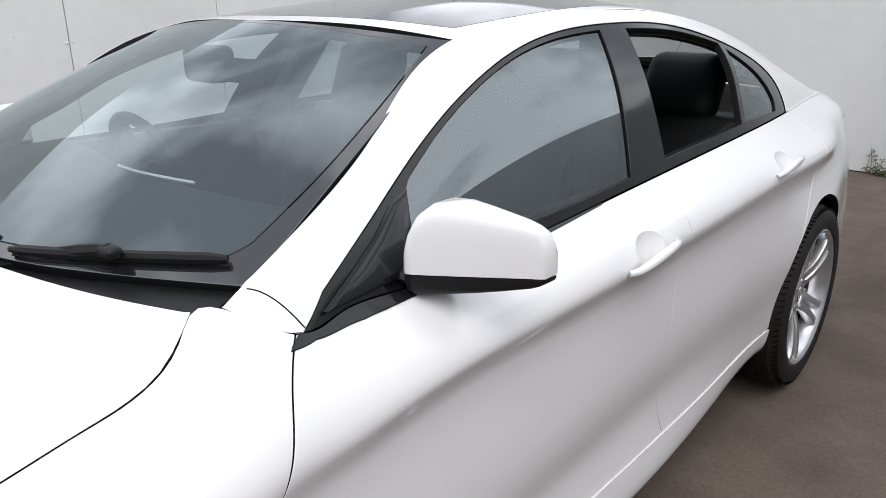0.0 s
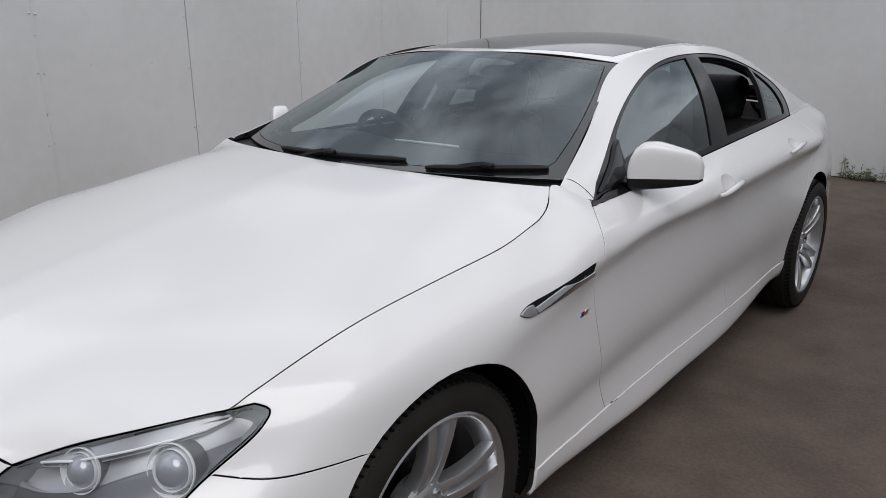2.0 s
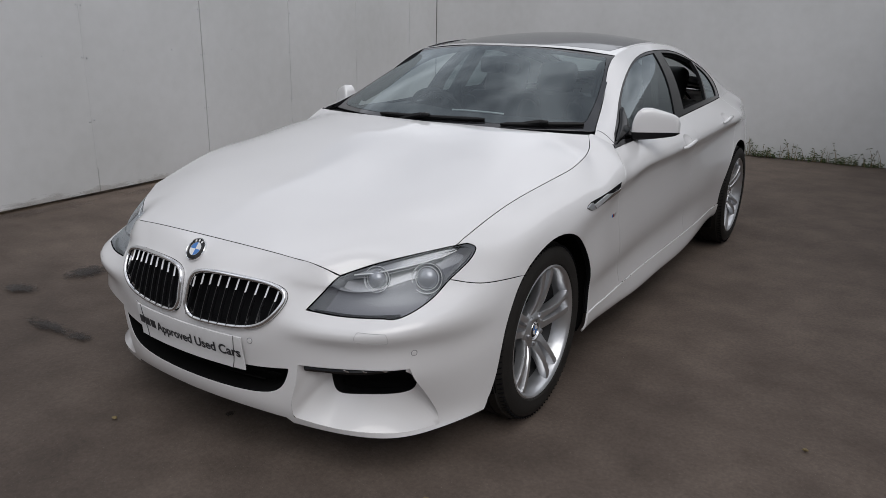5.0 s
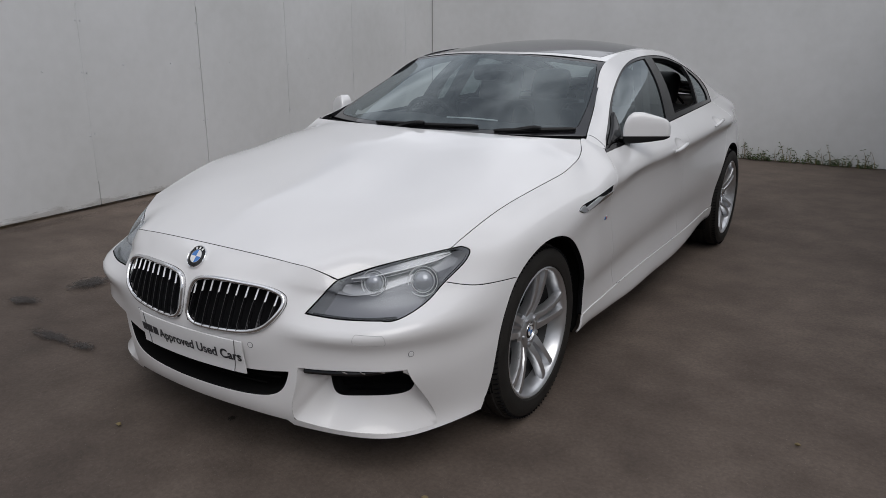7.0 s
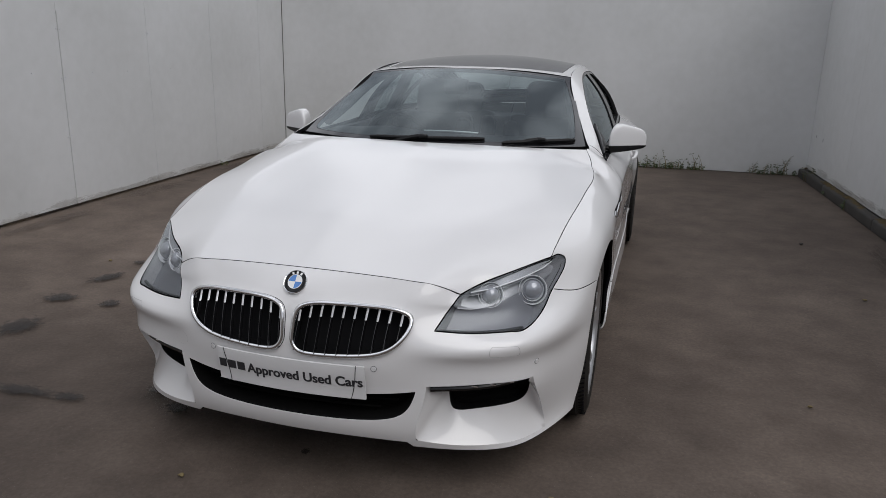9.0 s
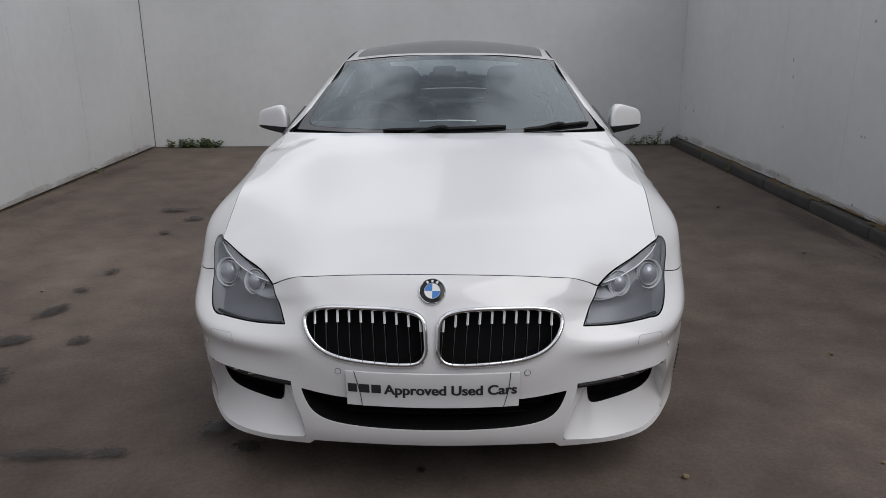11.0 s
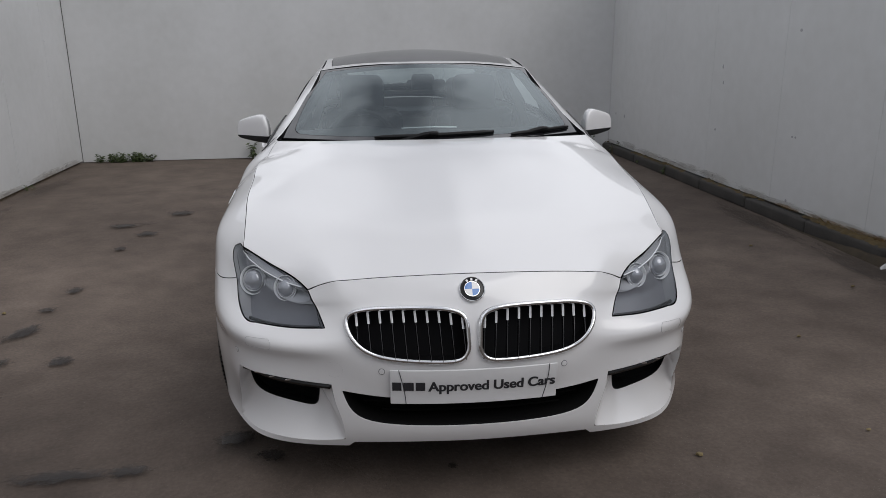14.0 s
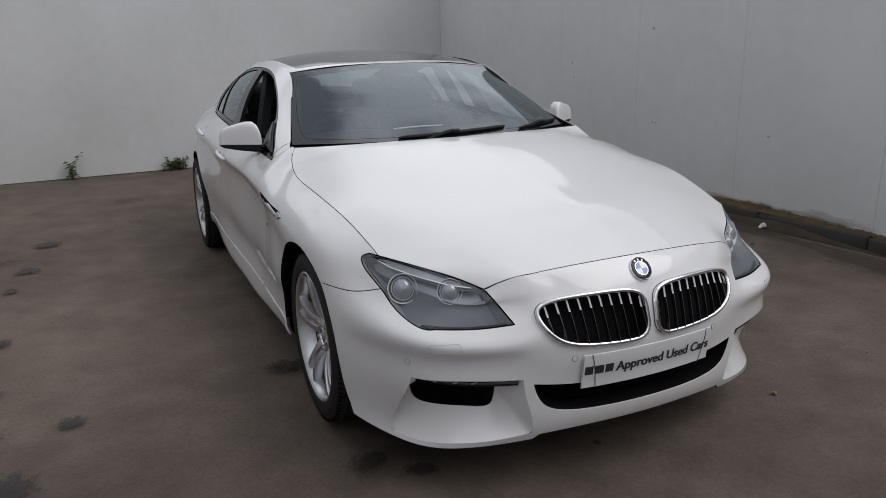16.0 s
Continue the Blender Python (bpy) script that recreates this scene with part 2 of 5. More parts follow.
def rings(bm, loops, closed=True, caps=True):
    """A skin over loops of equal count."""
    vs = [[bm.verts.new(tuple(map(float, p))) for p in lp] for lp in loops]
    n = len(vs[0])
    for a, b in zip(vs, vs[1:]):
        for j in range(n if closed else n - 1):
            k = (j + 1) % n
            try:
                bm.faces.new((a[j], a[k], b[k], b[j]))
            except ValueError:
                pass
    if caps and closed:
        for lp in (vs[0], vs[-1]):
            try:
                bm.faces.new(lp)
            except ValueError:
                pass
    return bm


def tube(bm, path, r, sides=8, closed=False, flat=1.0):
    """A round bar along a line of points."""
    p = np.asarray(path, float)
    n = len(p)
    loops, ref = [], None
    for i in range(n):
        a, b = (p[(i - 1) % n], p[(i + 1) % n]) if closed else (p[max(i - 1, 0)], p[min(i + 1, n - 1)])
        d = (b - a) / (np.linalg.norm(b - a) + 1e-9)
        if ref is None:
            ref = np.cross(d, (0, 0, 1) if abs(d[2]) < .9 else (1, 0, 0))
        ref = ref - d * (ref @ d)
        ref /= np.linalg.norm(ref) + 1e-9
        up = np.cross(d, ref)
        rr = r[i] if isinstance(r, (list, tuple, np.ndarray)) else r
        loops.append([p[i] + rr * (np.cos(q) * ref + flat * np.sin(q) * up) for q in np.linspace(0, 2 * np.pi, sides, endpoint=False)])
    if closed:
        loops.append(loops[0])
    return rings(bm, loops, caps=not closed)


def lathe(bm, profile, steps=48, m=None):
    """Turns (radius, x) pairs round the x axis."""
    loops = []
    for r, x in profile:
        loops.append([(m or Matrix()) @ Vector((x, r * math.cos(a), r * math.sin(a))) for a in np.linspace(0, 2 * np.pi, steps, endpoint=False)])
    return rings(bm, loops, caps=False)


def inside(p, loops):
    """Whether points lie inside the first loop and outside the others."""
    odd = np.zeros(len(p), bool)
    for lp in loops:
        a, b = lp, np.roll(lp, -1, 0)
        for (x0, y0), (x1, y1) in zip(a, b):
            if y0 != y1:
                odd ^= ((p[:, 1] > y0) != (p[:, 1] > y1)) & (p[:, 0] < (x1 - x0) * (p[:, 1] - y0) / (y1 - y0) + x0)
    return odd


ACROSS = 0.12  # metres across the body for one waterline step


def resample(loop, step):
    out = []
    for a, b in zip(loop, np.roll(loop, -1, 0)):
        k = max(1, int(np.ceil(np.linalg.norm(b - a) / step)))
        out += [a + (b - a) * i / k for i in range(k)]
    return np.array(out)


def skin(surface, loops, step=0.03, across=ACROSS, gap=0.002, depth=0.018, lift=0.0, mats=(PAINT, SEAM), name="panel", parent=None, label="", flip=None, rim=True, open_holes=()):
    """A sheet cut from a lofted surface by outlines in (t, v): the first is its edge, the others are holes. Its edges turn in, but for open_holes."""
    from mathutils.geometry import delaunay_2d_cdt
    scale = np.array([1, across])
    lps = [resample(np.asarray(lp, float) * scale, step * 0.6) for lp in loops]
    flat = np.vstack(lps)
    lo, hi = lps[0].min(0), lps[0].max(0)
    gx, gy = np.meshgrid(np.arange(lo[0], hi[0], step), np.arange(lo[1], hi[1], step * 0.8))
    g = np.stack([(gx + (np.arange(gx.shape[0]) % 2)[:, None] * step / 2).ravel(), gy.ravel()], 1)
    g = g[inside(g, lps)]
    if len(g):
        d = np.concatenate([((c[:, None] - flat[None]) ** 2).sum(2).min(1) for c in np.array_split(g, len(g) // 500 + 1)])
        g = g[d > (step * 0.45) ** 2]
    edges, n = [], 0
    for lp in lps:
        edges += [(n + i, n + (i + 1) % len(lp)) for i in range(len(lp))]
        n += len(lp)
    vs, _, fs, *_ = delaunay_2d_cdt([Vector(q) for q in np.vstack([flat, g])], edges, [], 0, 1e-6)
    q, f = np.array([tuple(v) for v in vs]), np.array([t for t in fs if len(t) == 3])
    f = f[inside(q[f].mean(1), lps)]
    used, f = np.unique(f, return_inverse=True)
    q, f = q[used], f.reshape(-1, 3)
    t, v = q[:, 0], q[:, 1] / across
    p, nr = surface(t, v), surface.normal(t, v)
    if flip is not None:
        nr = nr * flip
    p = p + nr * lift
    fn = np.cross(p[f[:, 1]] - p[f[:, 0]], p[f[:, 2]] - p[f[:, 0]])
    wrong = (fn * nr[f[:, 0]]).sum(1) < 0
    f[wrong] = f[wrong][:, ::-1]
    verts, faces, slots, normals = [*p], [*map(tuple, f)], [0] * len(f), [*nr]
    if rim:
        count = {}
        for tri in f:
            for a, b in ((tri[0], tri[1]), (tri[1], tri[2]), (tri[2], tri[0])):
                count[(a, b)] = count.get((a, b), 0) + 1
        border = [(a, b) for a, b in count if (b, a) not in count]
        if open_holes:
            free = np.vstack([lps[i] for i in open_holes])
            border = [(a, b) for a, b in border if ((free - q[a]) ** 2).sum(1).min() > 1e-10 or ((free - q[b]) ** 2).sum(1).min() > 1e-10]
        nxt, prv = dict(border), {b: a for a, b in border}
        ids = {}
        for a in nxt:
            d = p[nxt[a]] - p[prv.get(a, a)]
            out = np.cross(d, nr[a])
            out /= np.linalg.norm(out) + 1e-12
            base = p[a].copy()
            verts[a] = base - out * (gap + 0.0012)
            ids[a] = len(verts)
            verts += [base - out * gap - nr[a] * 0.0016, base - out * gap - nr[a] * depth, base + out * min(.006, .4 * depth) - nr[a] * depth]
            nn = out + nr[a] * 0.3
            nn /= np.linalg.norm(nn) + 1e-12
            normals += [nn, out, nr[a]]
        for a, b in border:
            i, j = ids[a], ids[b]
            faces += [(a, i, j, b), (i, i + 1, j + 1, j), (i + 1, i + 2, j + 2, j + 1)]
            slots += [0, 1, 1]
    ob = link_mesh(name, verts, faces, list(mats), parent, label, slots=slots)
    ob.data.normals_split_custom_set_from_vertices([tuple(map(float, k)) for k in normals])
    return ob




# ---- smooth curves and lofted surfaces ----
def basis(knots):
    """Weights of a natural cubic spline through values at the knots."""
    k = np.asarray(knots, float)
    n = len(k)
    h = np.diff(k)
    a, b = np.eye(n), np.zeros((n, n))
    for i in range(1, n - 1):
        a[i, i - 1:i + 2] = h[i - 1], 2 * (h[i - 1] + h[i]), h[i]
        b[i, i - 1:i + 2] = 6 / h[i - 1], -6 / h[i - 1] - 6 / h[i], 6 / h[i]
    bend, unit = np.linalg.solve(a, b), np.eye(n)

    def at(x):
        x = np.atleast_1d(np.asarray(x, float))
        i = np.clip(np.searchsorted(k, x) - 1, 0, n - 2)
        w, p, q = h[i][:, None], (k[i + 1] - x)[:, None], (x - k[i])[:, None]
        return (bend[i] * p**3 + bend[i + 1] * q**3) / (6 * w) + (unit[i] / w - bend[i] * w / 6) * p + (unit[i + 1] / w - bend[i + 1] * w / 6) * q
    return at


class Loft:
    """A surface through rows of points: place(t, v), t along the rows, v across them."""
    def __init__(self, rows, along, across):
        self.points, self.bt, self.bv = np.asarray(rows, float), basis(along), basis(across)

    def __call__(self, t, v):
        k, j, c = self.points.shape
        rows = (self.bt(t) @ self.points.transpose(1, 0, 2).reshape(j, k * c)).reshape(-1, k, c)
        return (self.bv(v)[:, :, None] * rows).sum(1)

    def normal(self, t, v, e=1e-3):
        n = np.cross(self(np.add(t, e), v) - self(np.subtract(t, e), v), self(t, np.add(v, e)) - self(t, np.subtract(v, e)))
        return n / (np.linalg.norm(n, axis=1, keepdims=True) + 1e-12)

    def find(self, uv, axes, box):
        """The (t, v) at which two coordinates (axes, such as 0, 2 for x and z) take the given values, within box (t0, t1, v0, v1)."""
        uv = np.asarray(uv, float)
        gt, gv = [g.ravel() for g in np.meshgrid(np.linspace(box[0], box[1], 160), np.linspace(box[2], box[3], 90))]
        grid = self(gt, gv)[:, axes]
        best = ((uv[:, None] - grid[None]) ** 2).sum(2).argmin(1)
        t, v = gt[best], gv[best]
        for _ in range(5):
            r = self(t, v)[:, axes] - uv
            jt, jv = (self(t + 1e-4, v)[:, axes] - self(t - 1e-4, v)[:, axes]) / 2e-4, (self(t, v + 1e-4)[:, axes] - self(t, v - 1e-4)[:, axes]) / 2e-4
            d = jt[:, 0] * jv[:, 1] - jt[:, 1] * jv[:, 0]
            d = np.where(abs(d) < 1e-6, 1e-6, d)
            t = np.clip(t - np.clip((r[:, 0] * jv[:, 1] - r[:, 1] * jv[:, 0]) / d, -.05, .05), box[0], box[1])
            v = np.clip(v - np.clip((jt[:, 0] * r[:, 1] - jt[:, 1] * r[:, 0]) / d, -.3, .3), box[2], box[3])
        return np.stack([t, v], 1)


def smooth(points, n=8, closed=False):
    """A round line through the points, n steps from one to the next."""
    p = np.asarray(points, float)
    if len(p) < 3:
        return np.array([p[0] + (p[-1] - p[0]) * i / n for i in range(n + 1)])
    if closed:
        p = np.vstack([p[-3:], p, p[:3]])
    k = np.r_[0, np.cumsum(np.sqrt(np.linalg.norm(np.diff(p, axis=0), axis=1) + 1e-9))]
    lo, hi = (3, len(p) - 3) if closed else (0, len(p) - 1)
    x = np.concatenate([np.linspace(k[i], k[i + 1], n, endpoint=False) for i in range(lo, hi)] + ([] if closed else [[k[-1]]]))
    return basis(k)(x) @ p


def chain(*pieces):
    """Lines end to end as one outline; each list of points is rounded, and corners stay where lists meet."""
    out = []
    for piece in pieces:
        for q in smooth(piece):
            if not out or np.hypot(*(np.subtract(q, out[-1]))) > 1e-5:
                out.append(tuple(q))
    if np.hypot(*np.subtract(out[0], out[-1])) < 1e-5:
        out.pop()
    return np.array(out)


# The car stands with its front axle at y = 0 and its nose towards -y. Waterlines of the painted body, from the lower edge to the
# bonnet and window line, each from the middle of the nose round the corner and along the side to the middle of the tail.
WATERLINES = {
    "lower_edge": [(0, -.905, .196), (.28, -.885, .192), (.52, -.82, .170), (.70, -.725, .158), (.80, -.595, .165), (.888, -.37, .185), (.905, 0, .20), (.912, .45, .222),
                   (.914, .62, .218), (.916, .9, .215), (.916, 1.7, .222), (.90, 2.5, .27), (.905, 2.97, .20), (.84, 3.4, .22), (.74, 3.85, .24), (.54, 4.03, .25), (0, 4.10, .25)],
    "sill_crease": [(0, -.93, .27), (.28, -.908, .265), (.52, -.84, .25), (.695, -.733, .24), (.81, -.565, .24), (.900, -.345, .25), (.925, 0, .26), (.93, .45, .27),
                    (.933, .62, .262), (.936, .9, .248), (.936, 1.7, .262), (.912, 2.5, .315), (.935, 2.97, .32), (.865, 3.4, .31), (.755, 3.85, .31), (.56, 4.07, .31), (0, 4.17, .31)],
    "lower_crease": [(0, -.935, .38), (.28, -.912, .38), (.52, -.852, .378), (.720, -.757, .378), (.823, -.59, .38), (.909, -.35, .39), (.93, 0, .40), (.93, .45, .40),
                     (.926, .62, .40), (.917, .9, .40), (.914, 1.7, .42), (.920, 2.5, .45), (.935, 2.97, .47), (.87, 3.4, .47), (.765, 3.85, .46), (.57, 4.09, .45), (0, 4.19, .45)],
    "flank": [(0, -.945, .49), (.28, -.922, .49), (.52, -.858, .49), (.724, -.758, .49), (.836, -.58, .49), (.912, -.33, .50), (.934, 0, .51), (.944, .45, .53),
              (.938, .62, .54), (.931, .9, .56), (.928, 1.7, .60), (.926, 2.5, .64), (.933, 2.97, .66), (.862, 3.4, .68), (.745, 3.85, .66), (.56, 4.08, .65), (0, 4.18, .65)],
    "shoulder_crease": [(0, -.915, .62), (.28, -.888, .615), (.52, -.807, .596), (.72, -.70, .59), (.836, -.52, .61), (.906, -.28, .64), (.937, 0, .67), (.946, .45, .755),
                        (.944, .62, .785), (.943, .9, .810), (.941, 1.7, .826), (.926, 2.5, .842), (.908, 2.97, .85), (.822, 3.4, .855), (.70, 3.85, .85), (.52, 4.05, .84), (0, 4.16, .83)],
    "shoulder": [(0, -.872, .70), (.28, -.843, .69), (.52, -.773, .646), (.69, -.645, .665), (.807, -.45, .70), (.882, -.24, .75), (.900, 0, .785), (.902, .45, .838),
                 (.900, .62, .880), (.904, .9, .886), (.900, 1.7, .905), (.878, 2.5, .922), (.842, 2.97, .925), (.770, 3.4, .928), (.668, 3.85, .915), (.49, 4.0, .90), (0, 4.10, .89)],
    "top_edge": [(0, -.825, .742), (.34, -.803, .729), (.521, -.744, .680), (.65, -.605, .7265), (.767, -.46, .753), (.784, -.24, .815), (.804, 0, .857), (.820, .45, .911),
                 (.768, .622, .981), (.842, .9, .937), (.835, 1.7, .957), (.803, 2.5, .980), (.752, 2.97, .980), (.69, 3.4, .978), (.60, 3.85, .960), (.45, 3.97, .945), (0, 4.05, .945)],
}
side = np.array(list(WATERLINES.values()))
stations = np.r_[0, np.cumsum(np.linalg.norm(np.diff(side[3], axis=0), axis=1))]
plain = Loft(side, stations, np.arange(7))
under = plain(stations, [3.62] * len(stations))
for j, k in enumerate(np.interp(side[4, :, 1], [.1, .75, 2.9, 3.4], [0, 1, 1, 0]) * (np.arange(len(stations)) > 5)):
    under[j] = under[j] * (1 - k) + (side[4, j] + (-.017, 0, -.045)) * k
for j, p in ((2, (.505, -.862, .548)), (3, (.718, -.770, .552)), (4, (.839, -.596, .562)), (5, (.910, -.31, .572))):
    under[j] = p
side = np.insert(side, 4, under, 0)
LEVELS = (0, 1, 2, 3, 3.62, 4, 5, 6)
along = np.r_[0, np.cumsum(np.linalg.norm(np.diff(side[3], axis=0), axis=1))]
first = Loft(side, along, LEVELS)
# The bonnet's front edge and the lamp's upper edge meet in a corner on the top waterline
mid_b = along[2] + .3 * (along[3] - along[2])
nose_t = along[1] + np.array([.36, .72, .88]) * (along[2] - along[1])
nose_edge, lamp_edge = basis(np.r_[along[:2], nose_t, along[2]]), basis(np.r_[along[2], mid_b, along[3], along[3] + .5 * (along[4] - along[3]), along[4]])
side_edge = basis(along[4:8])
extra_t = np.r_[np.linspace(along[1], along[2], 11)[1:-1], np.linspace(along[2], along[3], 10)[1:-1], np.linspace(along[3], along[4], 9)[1:-1], np.linspace(along[4], along[5], 8)[1:-1]]
extra = np.stack([first(extra_t, [k] * len(extra_t)) for k in LEVELS])
extra[7] = np.vstack([nose_edge(extra_t[:9]) @ np.vstack([side[7, :2], [(.400, -.795, .7235), (.450, -.781, .714), (.489, -.763, .697)], side[7, 2:3]]),
                      lamp_edge(extra_t[9:24]) @ np.vstack([side[7, 2:3], [(.558, -.690, .695)], side[7, 3:4], [(.715, -.527, .742)], side[7, 4:5]]),
                      side_edge(extra_t[24:]) @ side[7, 4:8]])
swell = np.sin(np.pi * np.clip((extra_t - along[1]) / (along[2] - along[1]), 0, 1)) ** 2
extra[6, :, 1] -= .012 * swell
extra[5, :, 1] -= .005 * swell
extra[6, :, 2] += .004 * swell
count = len(extra_t)
span = [(6, .45, (.817, .21, .877)), (6, .75, (.828, .335, .894)), (7, .5, (.804, .535, .923)), (7, .8, (.788, .588, .954)), (8, .36, (.836, .725, .935)), (8, .68, (.841, .81, .936)), (9, .5, (.846, 1.28, .940)), (10, .5, (.822, 2.1, .970))]
span_t = np.array([along[i] + k * (along[i + 1] - along[i]) for i, k, _ in span])
extra_t = np.r_[extra_t, span_t]
extra = np.concatenate([extra] + [(side[:, i:i + 1] * (1 - k) + side[:, i + 1:i + 2] * k) for i, k, _ in span], 1)
for j, (_, _, p) in enumerate(span):
    extra[7, count + j] = p
order = np.argsort(np.r_[along, extra_t])
knots = np.r_[along, extra_t][order]
dense = np.concatenate([side, extra], 1)[:, order]
BODY = Loft(np.concatenate([dense[:, :0:-1] * (-1, 1, 1), dense], 1), np.r_[-knots[:0:-1], knots], LEVELS)
CORNER, AXLE, REAR, TAIL = along[4], along[6], along[12], along[16]


def front(points):
    """Outline points seen from ahead (x, z), laid on the body."""
    p = np.asarray(points, float)
    found = BODY.find(np.abs(p) * (1, 1), (0, 2), (0, along[5], 0, 6))
    return found * np.where(p[:, :1] < 0, (-1, 1), (1, 1))


def flank(points):
    """Outline points seen from the side (y, z), laid on the body."""
    return BODY.find(points, (1, 2), (along[2], along[15], 0, 6))


# Bonnet: lines from the middle to its edge, each from the nose to the windscreen; the edge lies on the body's top waterline.
bonnet_lines = [
    [(0, -.825, .742), (0, -.60, .815), (0, -.33, .868), (0, 0, .925), (0, .25, .966), (0, .47, .992)],
    [(.19, -.808, .737), (.235, -.58, .808), (.27, -.33, .858), (.30, 0, .916), (.30, .26, .960), (.285, .50, .990)],
    [(.37, -.799, .727), (.46, -.58, .785), (.545, -.37, .829), (.60, -.02, .890), (.60, .28, .942), (.565, .555, .984)],
]
LONG = np.array([0, .23, .50, .84, 1.10, 1.33])
fine = np.linspace(0, 1.33, 60)
half = [basis(LONG)(fine) @ np.array(k) for k in bonnet_lines]
rough_t = [along[2], along[3], along[4], np.interp(-.02, side[7, 4:9, 1], along[4:9]), np.interp(.30, side[7, 4:9, 1], along[4:9]), along[8]]
half.append(BODY(basis(LONG)(fine) @ np.array(rough_t), [6.0] * 60))
half = np.einsum("vk,knc->vnc", basis((0, 1, 2, 3))(np.arange(0, 3.01, .25)), np.array(half))
fade = np.clip(1 - fine / .2, 0, 1)[:, None]
for i, x in enumerate((.05, .095, .142, .19, .238, .285, .328, .37, .411, .45, .487), 1):
    t = np.interp(x, side[7, :3, 0], along[:3])
    for _ in range(15):
        t += .8 * (x - BODY([t], [6.0])[0][0])
    half[i] += fade * (BODY([t], [6.0])[0] - half[i, 0])
BONNET = Loft(np.concatenate([half[:0:-1] * (-1, 1, 1), half]), fine, np.arange(-3, 3.01, .25))

# Greenhouse side, from the window line over a bulged middle to the roof rail, front to rear.
STEPS = np.linspace(0, 6, 19)
belt_y = basis(np.arange(7))(STEPS) @ np.array([.66, .95, 1.5, 2.1, 2.6, 3.05, 3.65])
belt_t = [np.interp(y, side[7, 3:16, 1], along[3:16]) for y in belt_y]
for _ in range(12):
    belt_t = belt_t + (belt_y - BODY(belt_t, [6.0] * 19)[:, 1]) * .8
belt = BODY(belt_t, [6.0] * 19)
rail_at = np.array([(.763, .708, .994), (.666, 1.046, 1.134), (.588, 1.36, 1.287), (.575, 1.95, 1.337), (.568, 2.5, 1.303), (.572, 3.05, 1.19), (.605, 3.65, .988)])
rail = basis(np.arange(7))(STEPS) @ rail_at
bulge = basis(np.arange(7))(STEPS) @ np.array([(.002, 0, .002), (.018, 0, .012), (.028, 0, .015), (.03, 0, .015), (.028, 0, .015), (.02, 0, .015), (.003, 0, .004)])
GREEN = Loft([belt, (belt + rail) / 2 + bulge, rail], STEPS, (0, 1, 2))

# Roof and rear window: across from rail to rail, front to rear.
crown = np.array([(0, 1.27, 1.322), (0, 1.93, 1.386), (0, 2.5, 1.372), (0, 3.05, 1.265), (0, 3.70, 1.055)])
rim_line = rail_at[2:]
quarter = rim_line * (.62, .62, .62) + crown * (.38, .38, .38) + np.array([0, 0, .012])
ROOF = Loft(np.array([rim_line * (-1, 1, 1), quarter * (-1, 1, 1), crown, quarter, rim_line]), np.arange(5), (-2, -1.2, 0, 1.2, 2))

# Windscreen: from the cowl to the roof.
cowl = np.array([(.757, .718, .982), (.40, .545, .985), (0, .49, .985)])
header = np.array([(.585, 1.357, 1.2845), (.31, 1.293, 1.3095), (0, 1.2695, 1.3215)])
mid = (cowl + header) / 2 + np.array([(.0, .003, .003), (0, -.010, .016), (0, -.014, .02)])
def across_x(r):
    return np.vstack([r * (-1, 1, 1), r[1::-1]])
GLASS = Loft([across_x(cowl), across_x(mid), across_x(header)], (-2, -1, 0, 1, 2), (0, 1, 2))



# ---- the car ----
car = tagged(new("car"), "white four-door coupe with silver alloy wheels, parked on the yard", "car")
ARCH = (-.014, .352, .357)
REAR_ARCH = (2.925, .325, .378)


def arc(centre, a0, a1, n=22):
    y, z, r = centre
    return [(y + r * math.cos(radians(a)), z + r * math.sin(radians(a))) for a in np.linspace(a0, a1, n)]


def top_t(y):
    """Where the top waterline passes y, behind the headlamp."""
    t = float(np.interp(y, side[7, 3:16, 1], along[3:16]))
    for _ in range(12):
        t += .8 * (y - BODY([t], [6.0])[0][1])
    return t


def low_t(y):
    return float(np.interp(y, side[0, 3:16, 1], along[3:16]))


def line(a, b, n=10):
    return np.array([np.add(a, np.subtract(b, a) * i / n) for i in range(n + 1)])


def mirrored_loop(loop):
    return np.asarray(loop)[::-1] * (-1, 1)


# Cut lines
HL_INNER = front([(.507, .657), (.488, .629), (.472, .600), (.464, .586)])
HL_LOWER = front(smooth([(.464, .586), (.56, .578), (.66, .577), (.735, .58), (.768, .590)], 5))
HL_OUTER = flank(smooth([(-.648, .592), (-.595, .618), (-.505, .668), (-.440, .705), (-.406, .730)], 5))
corner_ = smooth(np.vstack([HL_LOWER[-9:-5:3], HL_OUTER[5:12:3]]) * (1, .12), 5) / (1, .12)
HL_LOWER, HL_OUTER = HL_LOWER[:-8], np.vstack([corner_, HL_OUTER[12:]])
HL_TIP = flank(smooth([(-.406, .730), (-.398, .742), (-.415, .753)], 4))
HL_TOP = line((along[4], 6), (along[2], 6), 16)
cut = int(np.abs(BODY(HL_OUTER[:, 0], HL_OUTER[:, 1])[:, 1] + .525).argmin())
FENDER_LINE = flank(smooth([(BODY([HL_OUTER[cut][0]], [HL_OUTER[cut][1]])[0][1], BODY([HL_OUTER[cut][0]], [HL_OUTER[cut][1]])[0][2]), (-.455, .640), (-.376, .632), (-.249, .624)], 6))
FRONT_ARCH_LOW = flank(arc(ARCH, 131, 172, 14) + [(-.374, .36), (-.380, .31), (-.391, .26), (-.406, .22)])
